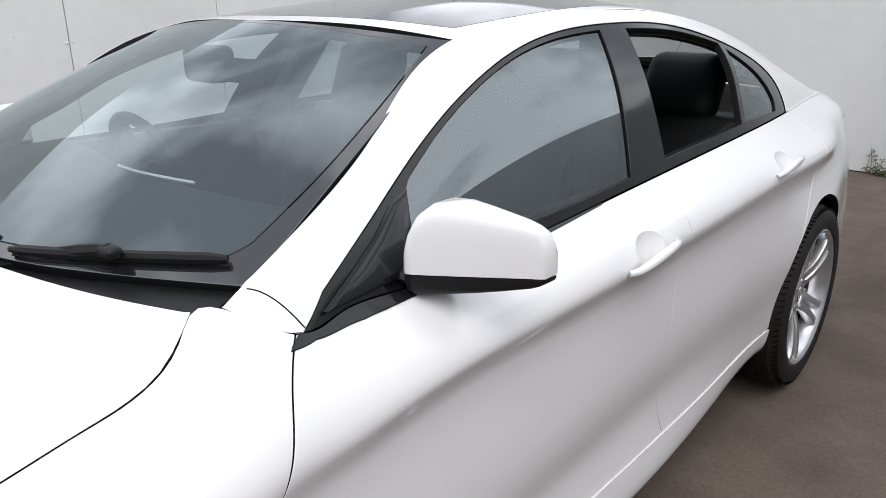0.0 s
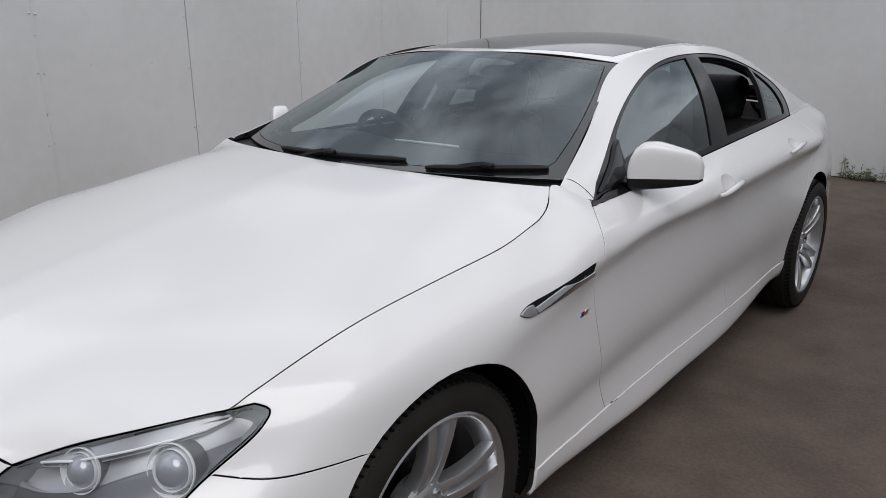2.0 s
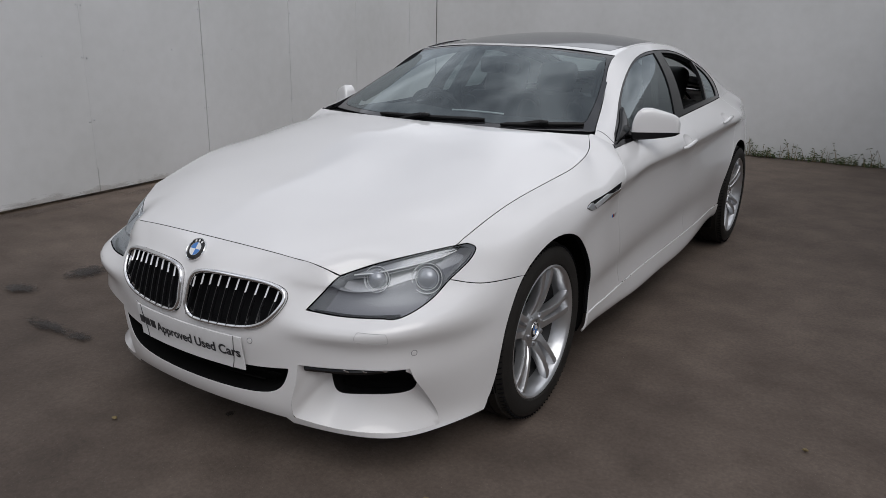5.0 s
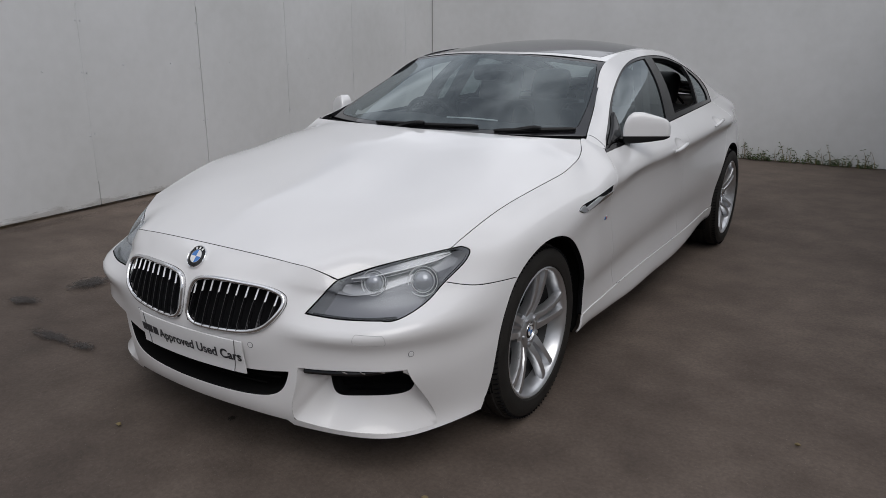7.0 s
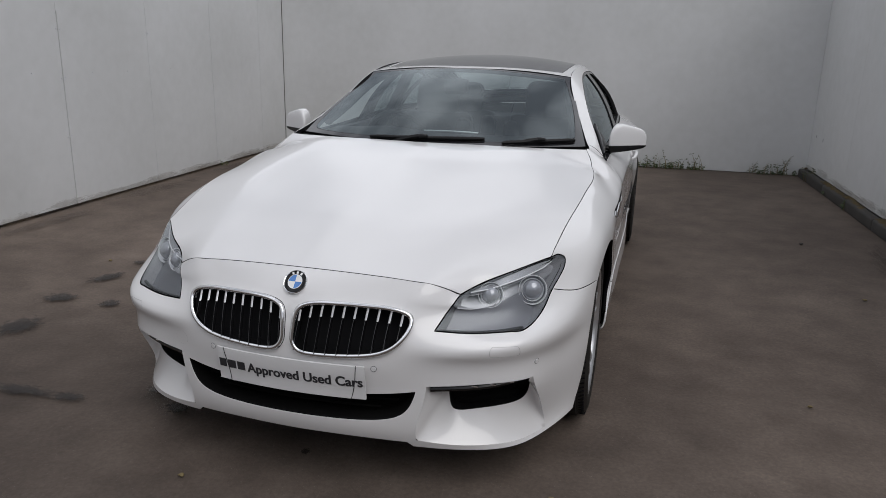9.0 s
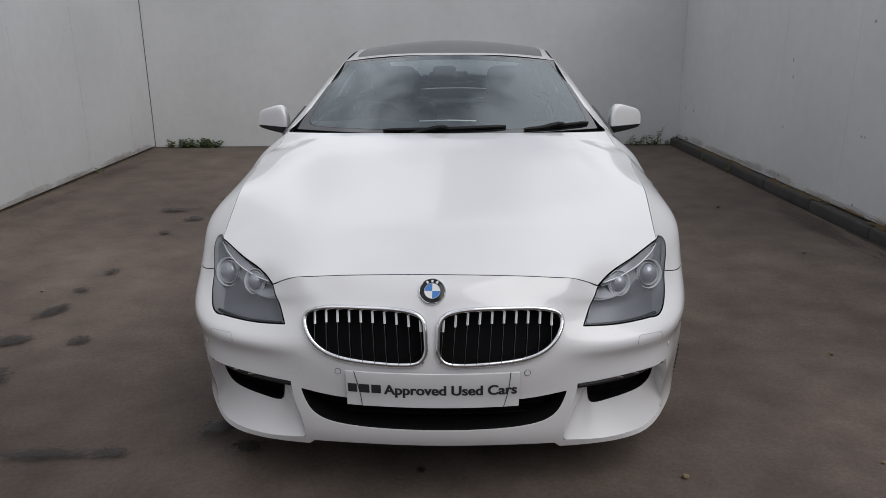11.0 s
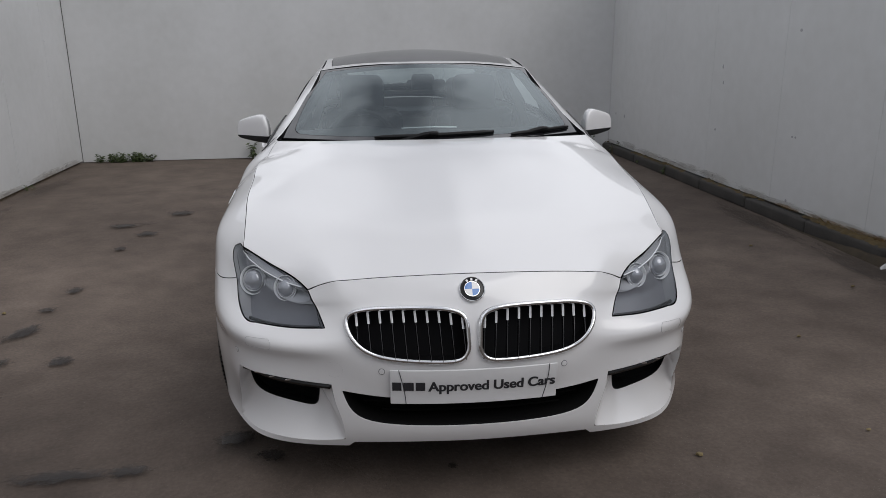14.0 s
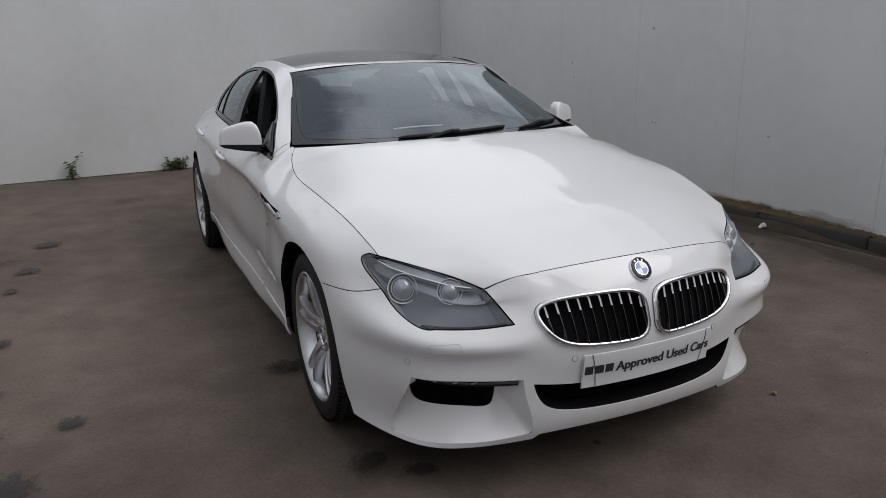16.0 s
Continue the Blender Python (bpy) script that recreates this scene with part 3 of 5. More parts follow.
headlamp_loop = np.vstack([HL_INNER, HL_LOWER[1:], HL_OUTER, HL_TIP[1:], HL_TOP])

half_loop = np.vstack([line((0, 6), (along[2], 6), 16), HL_INNER, HL_LOWER[1:], HL_OUTER[:cut + 1], FENDER_LINE[1:], FRONT_ARCH_LOW, line((low_t(-.415), 0), (along[1] + .125, 0), 20), line((along[1] + .105, .26), (0, .22), 20)])
bumper_loop = np.vstack([half_loop[:-1], mirrored_loop(half_loop)[1:-1]])
KIDNEY = smooth([(.014, .57), (.019, .622), (.045, .649), (.146, .661), (.27, .657), (.353, .647), (.391, .629), (.397, .600), (.372, .555), (.325, .522), (.262, .505), (.165, .497), (.069, .496), (.031, .507), (.014, .535)], 5, True)
INTAKE = chain([(-.415, .388), (-.28, .374), (0, .368), (.28, .374), (.415, .388)], [(.415, .388), (.40, .345), (.375, .312), (.32, .29), (.17, .279), (0, .277), (-.17, .279), (-.32, .29), (-.375, .312), (-.40, .345), (-.415, .388)])
RECESS = chain([(.450, .409), (.56, .414), (.66, .419), (.765, .417)], [(.765, .417), (.771, .385), (.781, .33), (.789, .26), (.800, .181)], [(.800, .181), (.74, .175), (.66, .180), (.54, .190), (.415, .212)], [(.415, .212), (.418, .27), (.438, .34), (.450, .409)])
OPENING = chain([(.454, .406), (.54, .410), (.643, .416), (.758, .414)], [(.758, .414), (.750, .385)], [(.750, .385), (.744, .34), (.728, .305), (.68, .292), (.59, .286), (.535, .282), (.512, .29), (.502, .32), (.497, .375)], [(.497, .375), (.462, .388), (.454, .406)])
holes = [front(KIDNEY), front(KIDNEY * (-1, 1)), front(INTAKE), front(RECESS), front(RECESS * (-1, 1))]
bumper = skin(BODY, [bumper_loop] + holes, 0.022, name="front_bumper", parent=car, label="white front bumper", gap=0.0015, depth=0.006, open_holes=(4, 5))

# Bonnet
bonnet = skin(BONNET, [np.vstack([line((0, -3), (0, 3), 30)[:-1], line((0, 3), (1.33, 3), 30)[:-1], line((1.33, 3), (1.33, -3), 30)[:-1], line((1.33, -3), (0, -3), 30)[:-1]])],
              0.03, across=0.27, name="bonnet", parent=car, label="white bonnet with soft creases", flip=-1, gap=0.0018)

# Sides
DOOR_FRONT = [(.738, .936), (.712, .918), (.675, .882), (.637, .82), (.615, .75), (.635, .62), (.67, .50), (.70, .40), (.735, .308)]
DOOR_SPLIT = [(1.80, .972), (1.80, .90), (1.78, .75), (1.76, .55), (1.76, .40), (1.78, .326)]
DOOR_REAR = [(2.93, .968), (2.90, .90), (2.835, .80), (2.735, .69), (2.649, .583)]
SILL_LINE = [(.338, .296), (.735, .308), (1.2, .318), (1.78, .326), (2.3, .336), (2.547, .340)]


def both_sides(name, loop, label="", holes=(), **more):
    return [skin(BODY, [f(lp) for lp in (loop, *holes)], name=name, parent=car, label=label, **more) for f in (np.asarray, mirrored_loop)]


def dish(y, z, ry, rz, n=28):
    return flank([(y + ry * math.cos(a), z + rz * math.sin(a)) for a in np.linspace(0, 2 * np.pi, n, endpoint=False)])


DISH_F, DISH_R = dish(1.600, .858, .062, .033), dish(2.500, .892, .062, .030)


door_front, door_split, door_rear = flank(smooth(DOOR_FRONT)), flank(smooth(DOOR_SPLIT)), flank(smooth(DOOR_REAR))


def sill_between(y0, y1):
    ys = np.linspace(y0, y1, 12)
    return flank([(y, np.interp(y, [p[0] for p in SILL_LINE], [p[1] for p in SILL_LINE])) for y in ys])


def at_top(row):
    return (row[0], 6.0)


fender_loop = np.vstack([line((along[4], 6), (door_front[0][0], 6), 30), door_front, sill_between(.735, .338)[1:], flank(arc(ARCH, -9, 131))[1:], FENDER_LINE[::-1][1:], HL_OUTER[cut:][1:], HL_TIP[1:]])
both_sides("fender", fender_loop, "white front fender", step=0.025, gap=0.0013)
fd = np.vstack([line(at_top(door_front[0]), at_top(door_split[0]), 20), door_split[1:], sill_between(1.78, .735)[1:], door_front[::-1][1:-1]])
FRONT_DOORS = both_sides("front_door", fd, "white front door", [DISH_F], open_holes=(1,), gap=0.0012)
rear_arch_up = flank(arc(REAR_ARCH, 137, 177, 14))
rd = np.vstack([line(at_top(door_split[0]), at_top(door_rear[0]), 20), door_rear[1:], rear_arch_up, sill_between(2.547, 1.78)[1:], door_split[::-1][1:-1]])
REAR_DOORS = both_sides("rear_door", rd, "white rear door", [DISH_R], open_holes=(1,), gap=0.0012)
qp = np.vstack([line(at_top(door_rear[0]), (along[15] + .3, 6), 16), line((along[15] + .3, 6), (along[15] + .3, 0), 6)[1:], line((along[15] + .3, 0), (low_t(3.35), 0), 10)[1:], flank(arc(REAR_ARCH, -18, 137, 24)), door_rear[::-1][1:-1]])
both_sides("rear_quarter", qp, "white rear quarter panel")
sl = np.vstack([sill_between(.345, 2.547), line((low_t(2.53), 0), (low_t(.335), 0), 24)])
both_sides("side_skirt", sl, "white side skirt", lift=0.0045, gap=0.0, depth=0.008, mats=(PAINT, PAINT))


# Greenhouse
def greenside(points):
    return GREEN.find(points, (1, 2), (0, 6, 0, 2))


GREEN_LEFT = Loft(GREEN.points * (-1, 1, 1), STEPS, (0, 1, 2))
DLO_TOP = [(2.95, 1.0), (2.94, 1.065), (2.885, 1.13), (2.72, 1.205), (2.34, 1.286), (2.0, 1.305), (1.72, 1.294), (1.48, 1.253), (1.24, 1.174), (1.03, 1.079), (.80, .968)]
GLASS_F = chain([(.97, .962), (1.4, .967), (1.712, .980)], [(1.712, .980), (1.80, 1.163), (1.888, 1.292)], [(1.888, 1.292), (1.70, 1.281), (1.47, 1.241), (1.22, 1.156), (1.06, 1.081)], [(1.06, 1.081), (1.0, 1.03), (.97, .962)])
GLASS_R = chain([(1.895, .992), (2.2, 1.001), (2.435, 1.007)], [(2.435, 1.007), (2.49, 1.112), (2.585, 1.230)], [(2.585, 1.230), (2.3, 1.277), (2.016, 1.292)], [(2.016, 1.292), (1.938, 1.155), (1.895, .992)])
GLASS_Q = chain([(2.465, 1.006), (2.65, 1.004), (2.81, 1.001)], [(2.81, 1.001), (2.83, 1.03), (2.80, 1.09), (2.73, 1.15), (2.612, 1.212)], [(2.612, 1.212), (2.53, 1.12), (2.465, 1.006)])
frame_edge = np.vstack([line((0, 0), (6, 0), 40), line((6, 0), (6, 2), 3)[1:], line((6, 2), (0, 2), 40)[1:], line((0, 2), (0, 0), 3)[1:-1]])
gf, gr, gq = [greenside(x) for x in (GLASS_F, GLASS_R, GLASS_Q)]
u0, u1 = np.interp([.742, 2.94], belt[:, 1], STEPS)
dlo = np.vstack([line((u0, .004), (u1, .004), 30), greenside(smooth(DLO_TOP))[1:]])
for surf, sign in ((GREEN, 1), (GREEN_LEFT, -1)):
    skin(surf, [frame_edge, dlo], 0.11, across=0.6, name="roof_frame", parent=car, label="white window surround and roof pillar", flip=sign, gap=0.0005)
    surround = skin(surf, [dlo, gf, gr, gq], 0.10, across=0.6, name="window_trim", parent=car, label="gloss black window trim and middle pillar", flip=sign, lift=-0.004, mats=(GLOSS, SEAM), gap=0.0005)
    panes = [gf, gr, gq]
    del panes[1 if sign > 0 else 0]
    for loop in panes:
        ob = skin(surf, [loop], 0.10, across=0.6, name="side_window", parent=car, label="tinted side window glass", flip=sign, lift=-0.010, mats=(SIDEGLASS, SEAM), gap=-0.004, rim=False)
        ob.visible_shadow = False

roof_edge = np.vstack([line((0, -2), (0, 2), 20), line((0, 2), (4, 2), 30)[1:], line((4, 2), (4, -2), 20)[1:], line((4, -2), (0, -2), 30)[1:-1]])
sunroof = chain([(.09, 0), (.095, .8), (.12, 1.55), (.14, 1.78)], [(.14, 1.78), (.6, 1.84), (1.5, 1.84), (2.35, 1.8)], [(2.35, 1.8), (2.42, 1.0), (2.45, 0), (2.42, -1.0), (2.35, -1.8)], [(2.35, -1.8), (1.5, -1.84), (.6, -1.84), (.14, -1.78)], [(.14, -1.78), (.12, -1.55), (.095, -.8), (.09, 0)])
rear_glass = chain([(2.62, 0), (2.58, 1.0), (2.52, 1.7)], [(2.52, 1.7), (3.0, 1.72), (3.7, 1.62)], [(3.7, 1.62), (3.8, 0), (3.7, -1.62)], [(3.7, -1.62), (3.0, -1.72), (2.52, -1.7)], [(2.52, -1.7), (2.58, -1.0), (2.62, 0)])
skin(ROOF, [roof_edge, sunroof, rear_glass], 0.09, across=0.5, name="roof", parent=car, label="white roof edge round a dark glass roof", flip=-1, gap=0.0005)
skin(ROOF, [sunroof], 0.09, across=0.5, name="roof_panel", parent=car, label="dark glass roof panel", flip=-1, mats=(ROOFGLASS, SEAM), gap=0.002)
rw = skin(ROOF, [rear_glass], 0.09, across=0.5, name="rear_window", parent=car, label="tinted rear window", flip=-1, mats=(REARGLASS, SEAM), rim=False, lift=-.004)
rw.visible_shadow = False
boot_rows = []
for y, inner, middle in ((3.56, (.32, 3.63, 1.035), (0, 3.66, 1.055)), (3.78, (.32, 3.86, 1.0), (0, 3.88, 1.01)), (3.965, (.25, 4.0, .968), (0, 4.04, .972))):
    edge = BODY([top_t(y)], [6.0])[0]
    boot_rows.append([edge * (-1, 1, 1), np.array(inner) * (-1, 1, 1), middle, inner, edge])
boot = Loft(boot_rows, (-2, -1, 0, 1, 2), (0, 1, 2))
skin(boot, [np.vstack([line((-2, 0), (2, 0)), line((2, 0), (2, 2), 4)[1:], line((2, 2), (-2, 2))[1:], line((-2, 2), (-2, 0), 4)[1:-1]])], 0.15, across=0.6, name="boot_lid", parent=car, label="white boot lid", flip=1)
tail_loft = Loft([[BODY([s], [k])[0] for s in np.linspace(along[15] + .3 - .001, TAIL, 6)] for k in (0, 2, 3, 4, 6)], np.arange(6), np.arange(5))
half_tail = np.array([[tail_loft([i], [k])[0] for i in range(6)] for k in range(5)])
both = np.concatenate([half_tail, half_tail[:, -2::-1] * (-1, 1, 1)], 1)
link_mesh("rear_bumper", both.reshape(-1, 3), grid_faces(5, 11), PAINT, car, "white rear bumper")

# Windscreen
ws_edge = np.vstack([line((-2, 0), (2, 0), 30), line((2, 0), (2, 2), 16)[1:], line((2, 2), (-2, 2), 30)[1:], line((-2, 2), (-2, 0), 16)[1:-1]])
ws_in = chain([(-1.87, .24), (-1.81, .15), (-1.6, .10), (0, .08), (1.6, .10), (1.81, .15), (1.87, .24)], [(1.87, .24), (1.90, .55), (1.915, .9), (1.90, 1.5), (1.86, 1.91)], [(1.86, 1.91), (0, 1.95), (-1.86, 1.91)], [(-1.86, 1.91), (-1.90, 1.5), (-1.915, .9), (-1.90, .55), (-1.87, .24)])
skin(GLASS, [ws_edge, ws_in], 0.08, across=0.55, name="windscreen_border", parent=car, label="black windscreen border", flip=1, mats=(FRIT, SEAM), gap=0.002)
wsg = skin(GLASS, [ws_in], 0.08, across=0.55, name="windscreen", parent=car, label="windscreen glass", flip=1, mats=(SCREEN, SEAM), rim=False)
wsg.visible_shadow = False

# Seam between wing and pillar, from the screen's corner to the door's
for surf in (GREEN, GREEN_LEFT):
    u = np.linspace(0, 1, 14)
    t_, v_ = .05 + .31 * u, 1.16 - 1.08 * u
    bm = bmesh.new()
    tube(bm, surf(t_, v_), .0013, 5)
    part("pillar_seam", bm, SEAM, car, "thin seam between wing and windscreen pillar")

# Painted joint between the rear pillar and the wing below it
for sx in (1, -1):
    bm = bmesh.new()
    tube(bm, [BODY([top_t(y)], [6.0])[0] * (sx, 1, 1) + (-.002 * sx, 0, -.001) for y in np.linspace(2.965, 3.62, 24)], .0065, 8)
    part("pillar_joint", bm, PAINT, car, "white joint between rear pillar and wing")

# Black trim that runs down to the door's front corner
for f in (np.asarray, mirrored_loop):
    ys = np.linspace(.708, 1.55, 20)
    lp = np.vstack([flank([(y, np.interp(y, [.70, .92, 1.28, 1.55], [.919, .924, .934, .949])) for y in ys]), [(top_t(y), 5.99) for y in np.linspace(1.55, .735, 20)]])
    skin(BODY, [f(lp)], .014, name="belt_trim", parent=car, label="gloss black belt trim", mats=(GLOSS, SEAM), lift=.0035, gap=0.0, depth=.006)

# Tail lamps that wrap round the rear corners
for f in (np.asarray, mirrored_loop):
    lp = flank(chain([(3.74, .868), (3.84, .893), (3.93, .898)], [(3.93, .898), (3.95, .83), (3.94, .76)], [(3.94, .76), (3.86, .79), (3.80, .83), (3.74, .868)]))
    skin(BODY, [f(lp)], .03, name="tail_lamp", parent=car, label="dark red tail lamp", mats=(TAIL_RED, SEAM), lift=.003, gap=0.0, depth=.01)



# ---- the car's fittings ----
def on_body(tv, lift=0.0):
    tv = np.asarray(tv, float)
    return BODY(tv[:, 0], tv[:, 1]) + BODY.normal(tv[:, 0], tv[:, 1]) * lift


def evenly(loop, n):
    """A closed line as n points at even steps."""
    p = np.asarray(loop, float)
    q = np.vstack([p, p[:1]])
    s = np.r_[0, np.cumsum(np.linalg.norm(np.diff(q, axis=0), axis=1))]
    w = np.linspace(0, s[-1], n, endpoint=False)
    return np.stack([np.interp(w, s, q[:, k]) for k in range(q.shape[1])], 1)


def funnel(loops, mats, name, parent, label="", cap=False):
    bm = bmesh.new()
    rings(bm, loops, caps=False)
    if cap:
        bm.verts.ensure_lookup_table()
        n = len(loops[0])
        bm.faces.new(bm.verts[len(bm.verts) - n:])
    return part(name, bm, mats, parent, label, 50)


def thin_line(path, r, mat, name, parent, label="", closed=False):
    bm = bmesh.new()
    tube(bm, path, r, 5, closed)
    return part(name, bm, mat, parent, label)


for sx in (1, -1):
    flip_x = np.array([sx, 1])
    # Kidney grille: chrome ring, dark back and upright slats with bright tops
    outline = front(KIDNEY * flip_x)
    bm = bmesh.new()
    ring = on_body(outline, 0.002)
    inner = on_body(front(smooth((KIDNEY[::5] - KIDNEY.mean(0)) * (.955, .90) + KIDNEY.mean(0), 5, True) * flip_x), -.006)
    mid_ring = on_body(front(smooth((KIDNEY[::5] - KIDNEY.mean(0)) * (.978, .95) + KIDNEY.mean(0), 5, True) * flip_x), .010)
    deep = on_body(front(smooth((KIDNEY[::5] - KIDNEY.mean(0)) * (.955, .90) + KIDNEY.mean(0), 5, True) * flip_x), -.05)
    outer_in = on_body(outline, -.01)
    rings(bm, [outer_in, ring, mid_ring, inner], caps=False)
    tube(bm, on_body(front(smooth((KIDNEY[::5] - KIDNEY.mean(0)) * (.975, .935) + KIDNEY.mean(0), 5, True) * flip_x), .007), .0075, 10, True)
    grille = part("grille", bm, CHROME, car, "chrome-framed kidney grille with dark slats", 60)
    funnel([inner, deep], SEAM, "grille_back", grille, cap=True)
    for i in range(10):
        x = .036 + .0365 * i
        zs = [z for (xa, z), (xb, zb) in zip(KIDNEY, np.roll(KIDNEY, -1, 0)) if (xa - x) * (xb - x) <= 0]
        lo, hi = min(zs) + .006, max(zs) - .006
        tilt = .010 * (hi - lo) / .14
        for z0, z1, mat, nm, w in ((lo, hi - .040, GLOSS, "slat", .0032), (hi - .038, hi - .006, LAMPBROW, "slat_tip", .0036)):
            bm = bmesh.new()
            loops = []
            for z in np.linspace(z0, z1, 5):
                xx = x + tilt * (hi - z) / (hi - lo + 1e-6) * -1
                c = on_body(front([(xx * sx, z)]), 0)[0]
                d = -.004 - .012 * max(0, (hi - .03 - z)) / .12
                deep = .014 if nm == "slat" else .005
                loops.append([c + (w, d + deep, 0), c + (w * .6, d + .004, 0), c + (0, d + .001, 0), c + (-w * .6, d + .004, 0), c + (-w, d + deep, 0)])
            rings(bm, loops)
            slat = part(nm, bm, mat, grille)
            # Thin pale tube that stands in for the highlight down each slat's front
            if nm == "slat":
                thin_line([np.mean(lp, 0) * (1, 0, 1) + (0, min(q[1] for q in lp), 0) for lp in loops], .0008, STEEL, "slat_edge", slat)
    # Side intake: a painted scoop round a dark mouth
    def paired(p):
        """The rim's upper edge and the rest of it, each at even steps."""
        out = []
        for piece, n in ((p[:25], 24), (np.vstack([p[24:], p[:1]]), 60)):
            s = np.r_[0, np.cumsum(np.linalg.norm(np.diff(piece, axis=0), axis=1))]
            w = np.linspace(0, s[-1], n, endpoint=False)
            out.append(np.stack([np.interp(w, s, piece[:, k]) for k in range(3)], 1))
        return np.vstack(out)
    a = paired(on_body(front(RECESS * flip_x), 0))
    o = front(OPENING * flip_x)
    b_ = paired(on_body(o, -.003) + np.stack([0 * o[:, 0], .085 * np.clip((.408 - np.abs(OPENING[:, 1])) / .045, 0, 1), 0 * o[:, 0]], 1))
    c_ = b_ + (0, .05, 0)
    half_way = a * .45 + b_ * .55 + (0, .006, 0)
    funnel([a + (a - a.mean(0)) * .012 + (0, .004, 0), a + (0, .0004, 0), a * .86 + b_ * .14 + (0, .004, 0), half_way, b_], PAINT, "intake_scoop", car, "white scoop round the dark bumper intake")
    mouth = funnel([b_, c_], BLACK, "intake_mouth", car, "black bumper intake", cap=True)
    strip = front(smooth([(.462, .392), (.56, .397), (.66, .405), (.738, .416)], 4) * flip_x)
    for lift, r, mat, nm in ((-.024, .011, GLOSS, "fog_strip"),):
        bm = bmesh.new()
        tube(bm, on_body(strip, lift), r, 6)
        part(nm, bm, mat, mouth)
    for x in (.60, .655, .71):
        bm = bmesh.new()
        p = on_body(front([(x * sx, .404 + .06 * (x - .6))]), -.018)[0]
        box(bm, (.022, .012, .006), Matrix.Translation(p), .002)
        part("fog_light", bm, CHROME, mouth)
    # Parking sensors, washer cover
    for x, z in ((.289, .467), (.772, .467)):
        tv = front([(x * sx, z)])
        p, n = on_body(tv, 0)[0], BODY.normal(tv[:, 0], tv[:, 1])[0]
        m = Matrix.Translation(p) @ Vector(n).to_track_quat("X", "Z").to_matrix().to_4x4()
        bm = bmesh.new()
        lathe(bm, [(.0005, .0022), (.008, .002), (.0085, .0008), (.0085, -.004)], 16, m)
        s_ = part("parking_sensor", bm, PAINT, car, "white round parking sensor")
        bm = bmesh.new()
        lathe(bm, [(.0086, .0006), (.0102, .0010), (.0106, -.002)], 16, m)
        part("sensor_ring", bm, LAMPGREY, s_)
    wash = front(chain([(.648, .546), (.72, .543)], [(.72, .543), (.726, .535), (.727, .516), (.722, .51)], [(.722, .51), (.646, .513)], [(.646, .513), (.641, .52), (.643, .54), (.648, .546)]) * flip_x)
    thin_line(on_body(wash, -.0002), .0006, FAINT, "washer_cover", car, "headlamp washer cover outline", True)
    # Headlamp
    loop = headlamp_loop if sx > 0 else mirrored_loop(headlamp_loop)
    q = loop * (1, ACROSS)
    c0 = q.mean(0)
    dirs = np.roll(q, -1, 0) - np.roll(q, 1, 0)
    nrm = np.stack([dirs[:, 1], -dirs[:, 0]], 1)
    nrm /= np.linalg.norm(nrm, axis=1, keepdims=True) + 1e-9
    if (nrm * (q - c0)).sum() < 0:
        nrm = -nrm
    inset = (q - nrm * .0022) / (1, ACROSS)
    border = skin(BODY, [loop, inset], 0.02, name="headlamp", parent=car, label="clear headlamp with two round projectors", mats=(GLOSS, SEAM), gap=0.001, lift=-.001, depth=.002)
    lens = skin(BODY, [inset], 0.025, name="lens", parent=border, label="clear lens", mats=(LENS, SEAM), rim=False, lift=-.001)
    lens.visible_shadow = False
    even = evenly(inset, 90)
    small = (even - even.mean(0)) * (.88, .90) + even.mean(0)
    cup = [on_body(even, -.003), on_body(even, -.012), on_body(small, -.050)]
    funnel(cup, LAMPSIDE, "lamp_housing", border, "silver lamp housing")
    skin(BODY, [(inset - inset.mean(0)) * (.91, .92) + inset.mean(0)], 0.03, name="lamp_bowl", parent=border, label="grey inner bowl", mats=(LAMPGREY, SEAM), rim=False, lift=-.048)
    upper = (inset - inset.mean(0)) * (.90, .91) + inset.mean(0)
    upper[:, 1] = np.maximum(upper[:, 1], 5.12 + .25 * np.clip((np.abs(upper[:, 0]) - along[3]) / .2, -1, 0))
    skin(BODY, [upper], 0.03, name="upper_reflector", parent=border, label="silver upper reflector", mats=(LAMPSIDE, SEAM), rim=False, lift=-.044)
    for (px_, py_, pz_), r in (((.725, -.560, .660), .050), ((.603, -.664, .662), .042)):
        m = Matrix.Translation((px_ * sx, py_, pz_)) @ Vector((.42 * sx, -1, .30)).to_track_quat("X", "Z").to_matrix().to_4x4()
        bm = bmesh.new()
        lathe(bm, [(r * .98, -.004), (r * 1.0, .0), (r * .995, .003), (r * .965, .003), (r * .945, -.003), (r * .92, -.008)], 40, m)
        ringed = part("projector", bm, LAMPBROW, border, "chrome-ringed projector", 50)
        bm = bmesh.new()
        lathe(bm, [(r * .94, -.045), (r * .965, -.004)], 40, m)
        part("projector_tube", bm, LAMPGREY, ringed)
        bm = bmesh.new()
        lathe(bm, [(r * .90, -.010), (r * .80, -.014), (r * .79, -.014)], 40, m)
        part("reflector", bm, LAMPGREY, ringed)
        bm = bmesh.new()
        lathe(bm, [(r * .78, -.016), (r * .78, -.002), (r * .76, .002), (r * .73, .0), (r * .69, -.012)], 40, m)
        part("inner_ring", bm, LAMPBROW, ringed)
        bm = bmesh.new()
        lathe(bm, [(r * .72, -.016), (r * .70, -.008), (r * .62, .004), (r * .45, .012), (r * .2, .016), (.0005, .017)], 32, m)
        part("projector_lens", bm, material("projector_glass", (.34, .35, .38), .06, .3, coat=1.0) if "projector_glass" not in bpy.data.materials else bpy.data.materials["projector_glass"], ringed)
